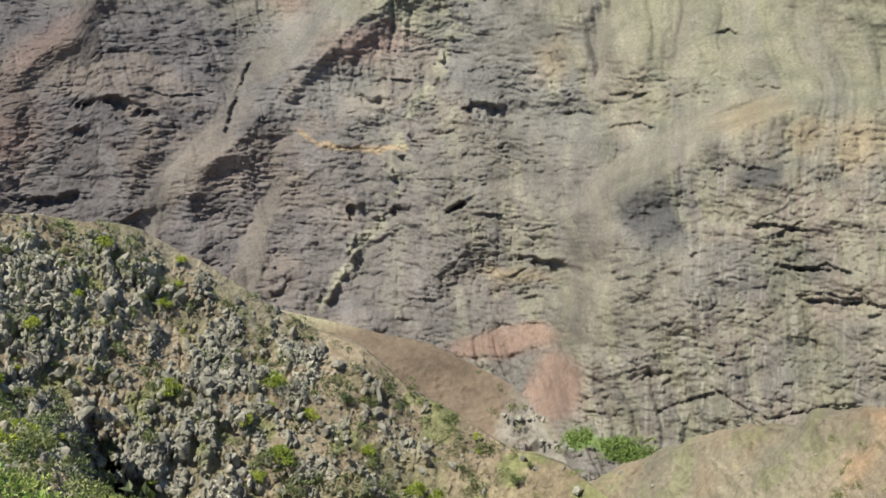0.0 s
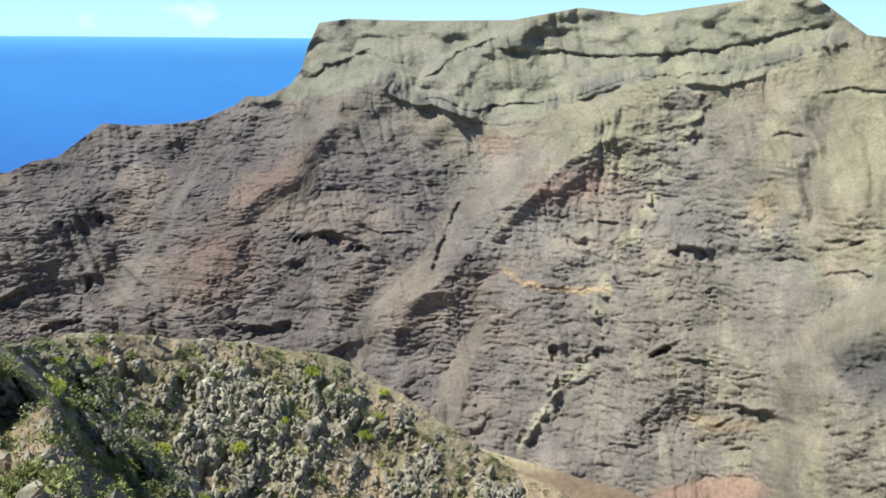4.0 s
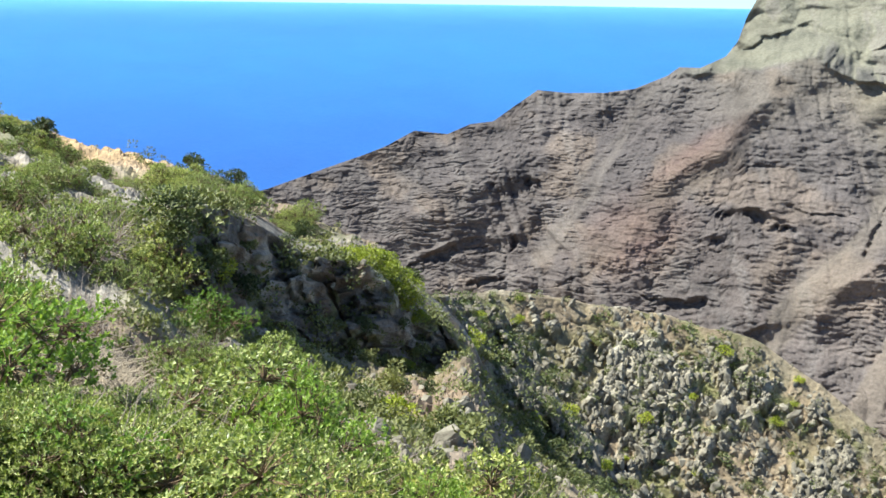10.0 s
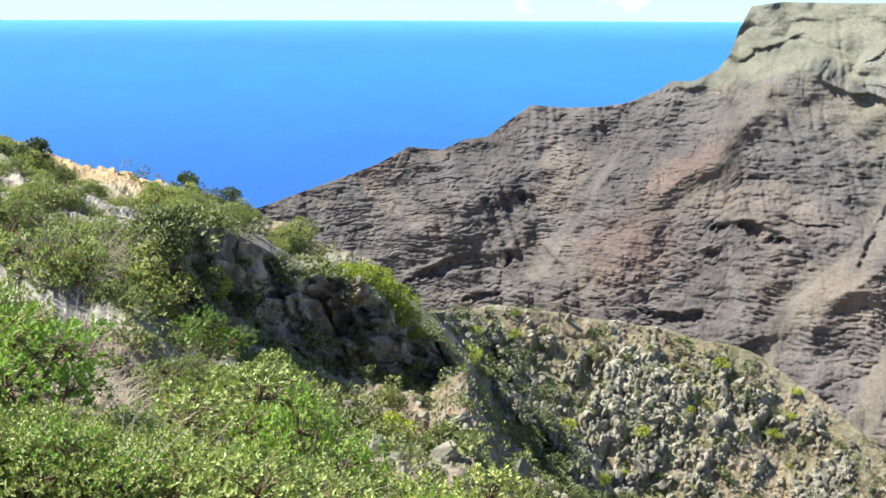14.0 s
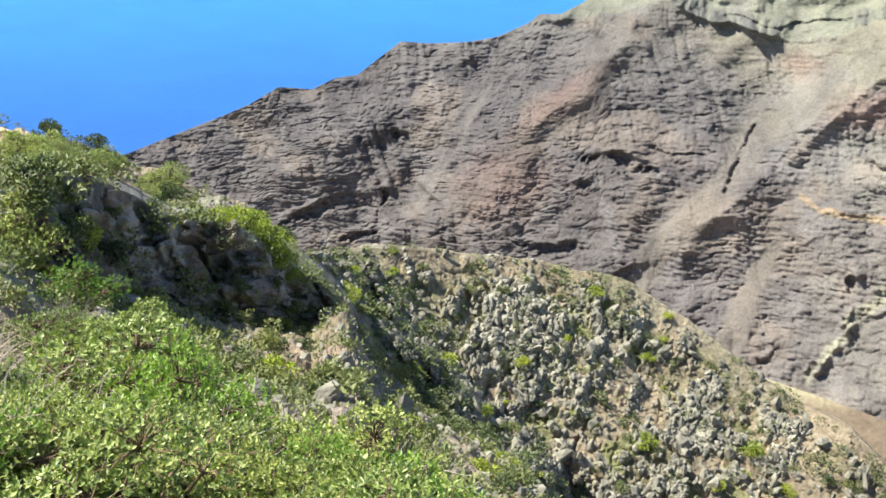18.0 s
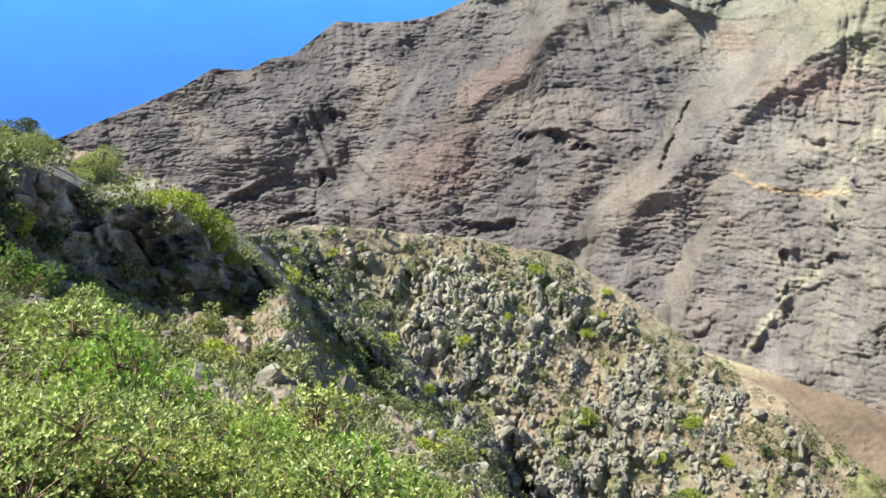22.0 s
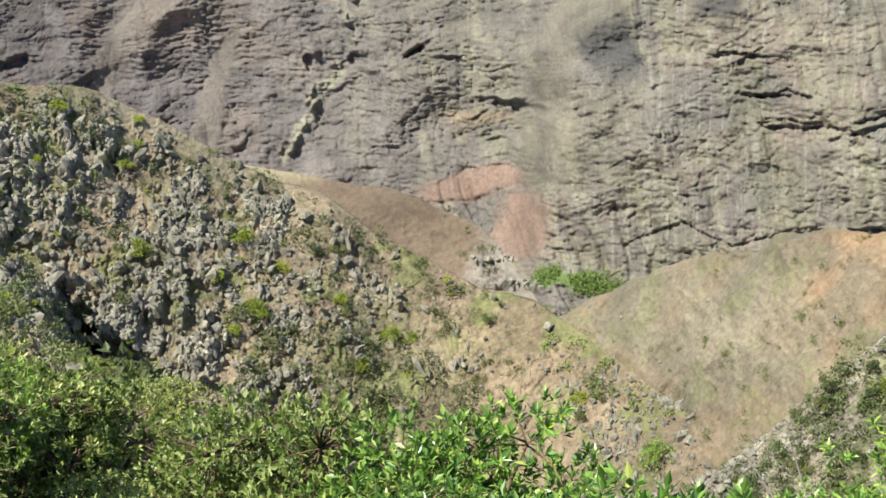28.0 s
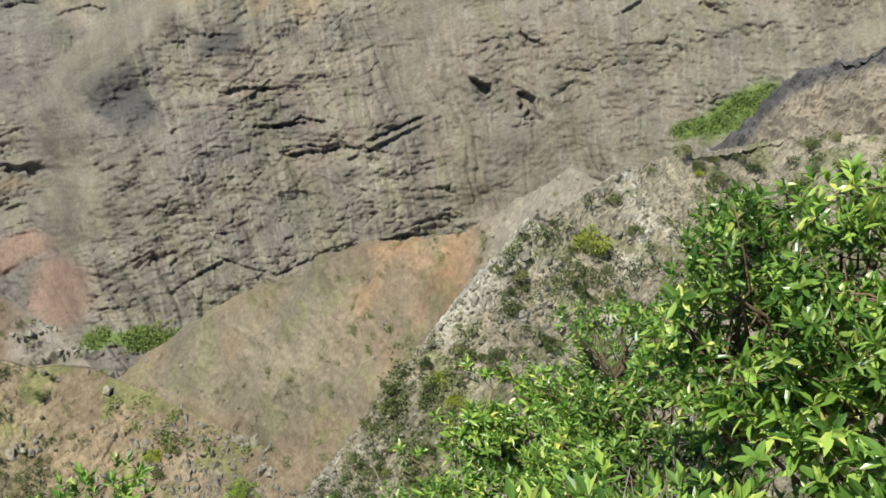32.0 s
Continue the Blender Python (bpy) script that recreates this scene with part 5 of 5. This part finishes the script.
# shrubs of the east spur
for _ in range(115):
    a = g.uniform(18, 50)
    ec = float(np.interp(a, [10, 14, 17.6, 22.3, 26.7, 29, 32, 35.8, 41.7, 56], [-40, -36, -32.9, -28.3, -24.3, -22.2, -20.5, -18.6, -17.7, -17.0]))
    e = ec - g.uniform(0.1, 9)
    put(SHRUBS[g.choice(5, p=[0.03, 0.42, 0.3, 0.22, 0.03])], spot_on(east_form, a, e), g.uniform(0.5, 1.05), g, "shrubs of the east spur")
put(SHRUBS[0], spot_on(east_form, 31.6, -23.5), 1.9, g, "shrubs of the east spur")
for kind in (*BANK_BUSHES, *LAURELS, *BELT_LAURELS, *DRY_BUSHES, *SHRUBS, *TREES):
    discard(kind)



def scrub(name, form, weight, count, size, material, label, seed):
    """Low tufts scattered over a slope, too many to count."""
    gg = np.random.default_rng(seed)
    P, AZ, E, H, m = form
    W = weight(P[:, :m], AZ[:, :m], E[:, :m]) * 1.0
    pts = P[:, :m].reshape(-1, 3)[gg.choice(W.size, count, p=(W / W.sum()).ravel())]
    vs, fs, n0 = [], [], 0
    for q in pts:
        s = size * gg.uniform(0.5, 1.3)
        lump = [(*(q + gg.normal(size=3) * s * 0.35), s * 0.5, s * 0.5, s * 0.4) for _ in range(3)]
        v, f = leaves(gg, lump, 110, s * 0.24, s * 0.13, 0.5)
        vs.append(v)
        fs.append(f + n0)
        n0 += len(v)
    tagged(part(name, mesh_of(name, np.concatenate(vs), np.concatenate(fs)), material), label, "scrub", kind="stuff")


scrub("low_scrub", knoll_form, lambda P, A, E: (smooth01(fbm(P / 9 + 61, 3), -0.3, 0.5) + 0.05) * (1 - 0.9 * smooth01(A, 0, 6)), 900, 0.6, M_LEAF_OLIVE, "low grey green scrub on the knoll", 21)
scrub("low_scrub", east_form, lambda P, A, E: smooth01(fbm(P / 7 + 61, 3), -0.3, 0.5) + 0.05, 900, 0.75, M_LEAF_DARK, "low grey green scrub on the east spur", 22)
scrub("round_shrubs", knoll_form, lambda P, A, E: smooth01(fbm(P / 12 + 67, 3), -0.4, 0.4) * (1 - smooth01(A, 0, 5)) + 0.01, 320, 1.1, M_LEAF_OLIVE, "olive green cushion shrubs on the knoll", 31)
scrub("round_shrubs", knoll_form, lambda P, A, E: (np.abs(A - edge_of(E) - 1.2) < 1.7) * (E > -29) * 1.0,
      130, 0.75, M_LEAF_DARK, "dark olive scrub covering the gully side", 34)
scrub("round_shrubs", east_form, lambda P, A, E: smooth01(fbm(P / 9 + 67, 3), -0.4, 0.4) + 0.05, 270, 1.0, M_LEAF_OLIVE, "olive green cushion shrubs on the east spur", 32)
scrub("round_shrubs", crop_form, lambda P, A, E: smooth01(E - np.interp(A, ca, ce), -0.8, -0.1) + 0.12, 95, 0.7, M_LEAF_OLIVE, "olive shrubs along the top of the outcrop", 33)
scrub("low_scrub", mound_form, lambda P, A, E: smooth01(fbm(P / 14 + 61, 3), 0.0, 0.5) + 0.02, 420, 1.0, M_LEAF_OLIVE, "thin green scrub on the brown hillside", 23)
scrub("low_scrub", spur_form, lambda P, A, E: smooth01(fbm(P / 14 + 31, 3), 0.0, 0.5) + 0.02, 120, 0.9, M_LEAF_OLIVE, "thin green scrub on the scree spur", 24)

cliff_form = (CLIFF, np.repeat(np.linspace(-48, 52, 1560)[:, None], 470, 1), EL, None, 470)
for spots, count in ((green_spots[:2], 75), (green_slope, 70)):
    scrub("thicket", cliff_form, lambda P, A, E: sum((1 - smooth01(oval(q, A, E)[0], 0.5, 1.1)) for q in spots), count, 3.4, M_LEAF_THICKET,
          "dense bright green thicket far below", 26 + count)
scrub("low_scrub", knoll_form, lambda P, A, E: smooth01(A, 4, 10) * smooth01(E, -33, -30.5), 16, 0.8, M_LEAF_THICKET, "green tufts along the valley floor", 29)
scrub("low_scrub", bank_form, lambda P, A, E: ((np.linalg.norm(P[..., :2], axis=-1) > np.interp(A, la, lr) * 1.1) & (A > -57) & (A < -20)) * 1.0, 700, 0.55,
      M_LEAF_OLIVE, "low grey green scrub on the west slope", 25)

# ---- prickly pears and straw ----
pad_bm = bmesh.new()
bmesh.ops.create_icosphere(pad_bm, subdivisions=2, radius=1.0)
for q in pad_bm.verts:
    q.co = Vector((q.co.x * 0.14 * (1 - 0.25 * q.co.z), q.co.y * 0.03, q.co.z * 0.2 + 0.19))
pad_mesh = bpy.data.meshes.new("pad")
pad_bm.to_mesh(pad_mesh)
pad_bm.free()
pad_mesh.materials.append(M_CACTUS)
for a, e in ((-34.9, -17.2), (-33.9, -17.6), (-35.6, -18.0)):
    root = tagged(new("prickly_pear"), "clump of flat green prickly pear pads on the rock", "cactus", "prickly pears")
    root.location = spot_on(crop_form, a, e)
    for k in range(9):
        ob = part("pad", pad_mesh, None, root)
        lvl = k // 3
        ob.matrix_basis = Matrix.LocRotScale(Vector((g.normal() * 0.16, g.normal() * 0.16, lvl * 0.27)),
                                             Euler((g.normal() * 0.35, g.normal() * 0.45, g.uniform(0, 6.28))), Vector((1, 1, 1)) * g.uniform(0.8, 1.2))
blades = []
for _ in range(1000):
    a, r = -50.0 + g.normal() * 1.5, 16.5 + g.normal() * 1.6
    q = np.array(foot_at(a, r, 0.02)) + np.array([0, 0, g.uniform(0.0, 0.5)])
    d = g.normal(size=3) * 0.28
    d[2] = abs(d[2]) * 0.7
    blades.append(bent(g, q, q + d, 0.006, 0.002, 2, 0.15))
tagged(part("dry_grass", mesh_of("dry_grass", *limbs(blades, 3)), M_STRAW), "bleached dry grass lying on the bank", "grass", kind="stuff")

# ---- stones of the slopes, the largest singly ----
strew(knoll_form, lambda P, A, E, H: (0.08 + smooth01(H - 1.6 * fbm(P / 22 + 1, 3), 0.05, 0.5)) * (0.1 + 0.9 * smooth01(A - edge_of(E), 1.5, 3.8)) * np.interp(A, [-40, -8, -2, 6, 18], [1, 1, 0.5, 0.2, 0.12]), 7600, (0.18, 1.35), knoll, 290, 3,
      "rubble", "broken grey stones", 1.55)
strew(east_form, lambda P, A, E, H: 0.1 + smooth01(H, -0.1, 0.6) * np.interp(A, [10, 20, 30, 50], [1, 1, 1, 0.5]), 5200, (0.15, 1.0), bpy.data.objects["slope_east"], 120, 4,
      "rubble", "pale grey stones")
strew(crop_form, lambda P, A, E, H: 0.3 + smooth01(H, -0.3, 0.8), 120, (0.12, 0.6), bpy.data.objects["outcrop_west"], 40, 6, "rubble", "grey lichened stones", 1.2)
strew(bank_form, lambda P, A, E, H: ((np.linalg.norm(P[..., :2], axis=-1) > np.interp(A, la, lr) * 1.05) & (A > -57) & (A < -18))
      * (0.12 + smooth01(A, -46, -34)), 1500, (0.15, 0.9), bank, 150, 8, "rubble", "grey stones on the bank", 1.1)
strew(mound_form, lambda P, A, E, H: 0.05 + smooth01(fbm(P / 12 + 5, 3), 0.1, 0.6) + 2.0 * smooth01(A, 24, 28), 700, (0.3, 1.6), bpy.data.objects["slope_mound"], 60, 9,
      "rubble", "scattered brown grey stones")
strew(knoll_form, lambda P, A, E, H: (1 - smooth01(A - edge_of(E), 3.5, 6.0))
      * (E > -30) * (A > edge_of(E)), 420, (0.2, 0.85), knoll, 0, 12, "rubble", "dark broken stones of the gully", 1.1)
strew(bank_form, lambda P, A, E, H: ((np.linalg.norm(P[..., :2], axis=-1) > 0.86 * np.interp(A, [b[0] for b in BANK], [b[1] for b in BANK])) & (A > -34) & (A < -19)) * 1.0,
      260, (0.15, 0.7), bank, 60, 13, "rubble", "grey stones along the bank edge", 1.2)
# crags that stand out of the slopes
for form, a, e, w, h, count in ((knoll_form, -5.5, -24.4, 1.5, 3.2, 7), (knoll_form, -2.8, -24.9, 0.8, 2.0, 5), 
                                (spur_form, 2.8, -25.2, 3.0, 4.0, 7), (spur_form, 4.0, -26.4, 2.6, 3.4, 6), (knoll_form, 0.6, -30.5, 1.6, 2.6, 7),
                                (mound_form, 21.2, -28.0, 1.6, 3.2, 4), (mound_form, 20.6, -27.0, 1.0, 1.6, 3), (mound_form, 19.9, -28.6, 0.9, 1.3, 3), (mound_form, 22.0, -29.3, 1.0, 2.0, 3),
                                (knoll_form, -24.2, -18.0, 1.6, 2.2, 7), (knoll_form, -20.8, -18.4, 1.5, 2.2, 6), (knoll_form, -19.8, -22.8, 1.2, 2.6, 5)):
    root = tagged(new("crag"), "upright jointed grey crag on the slope", "rock", "crags")
    root.location = spot_on(form, a, e)
    w, h, count = w * 1.3, h * (0.45 if form is spur_form else 0.75), count * 2
    for k in range(count):
        ob = part("block", STONES[g.integers(12)], None, root)
        ob.matrix_basis = Matrix.LocRotScale(Vector((g.normal() * w * 0.42, g.normal() * w * 0.25, h * 0.22 * g.uniform(-0.6, 1.0))),
                                             Euler((g.normal() * 0.25, g.normal() * 0.3, g.uniform(0, 6.28))),
                                             Vector((w * g.uniform(0.18, 0.42), w * g.uniform(0.18, 0.42), h * g.uniform(0.3, 0.85))))
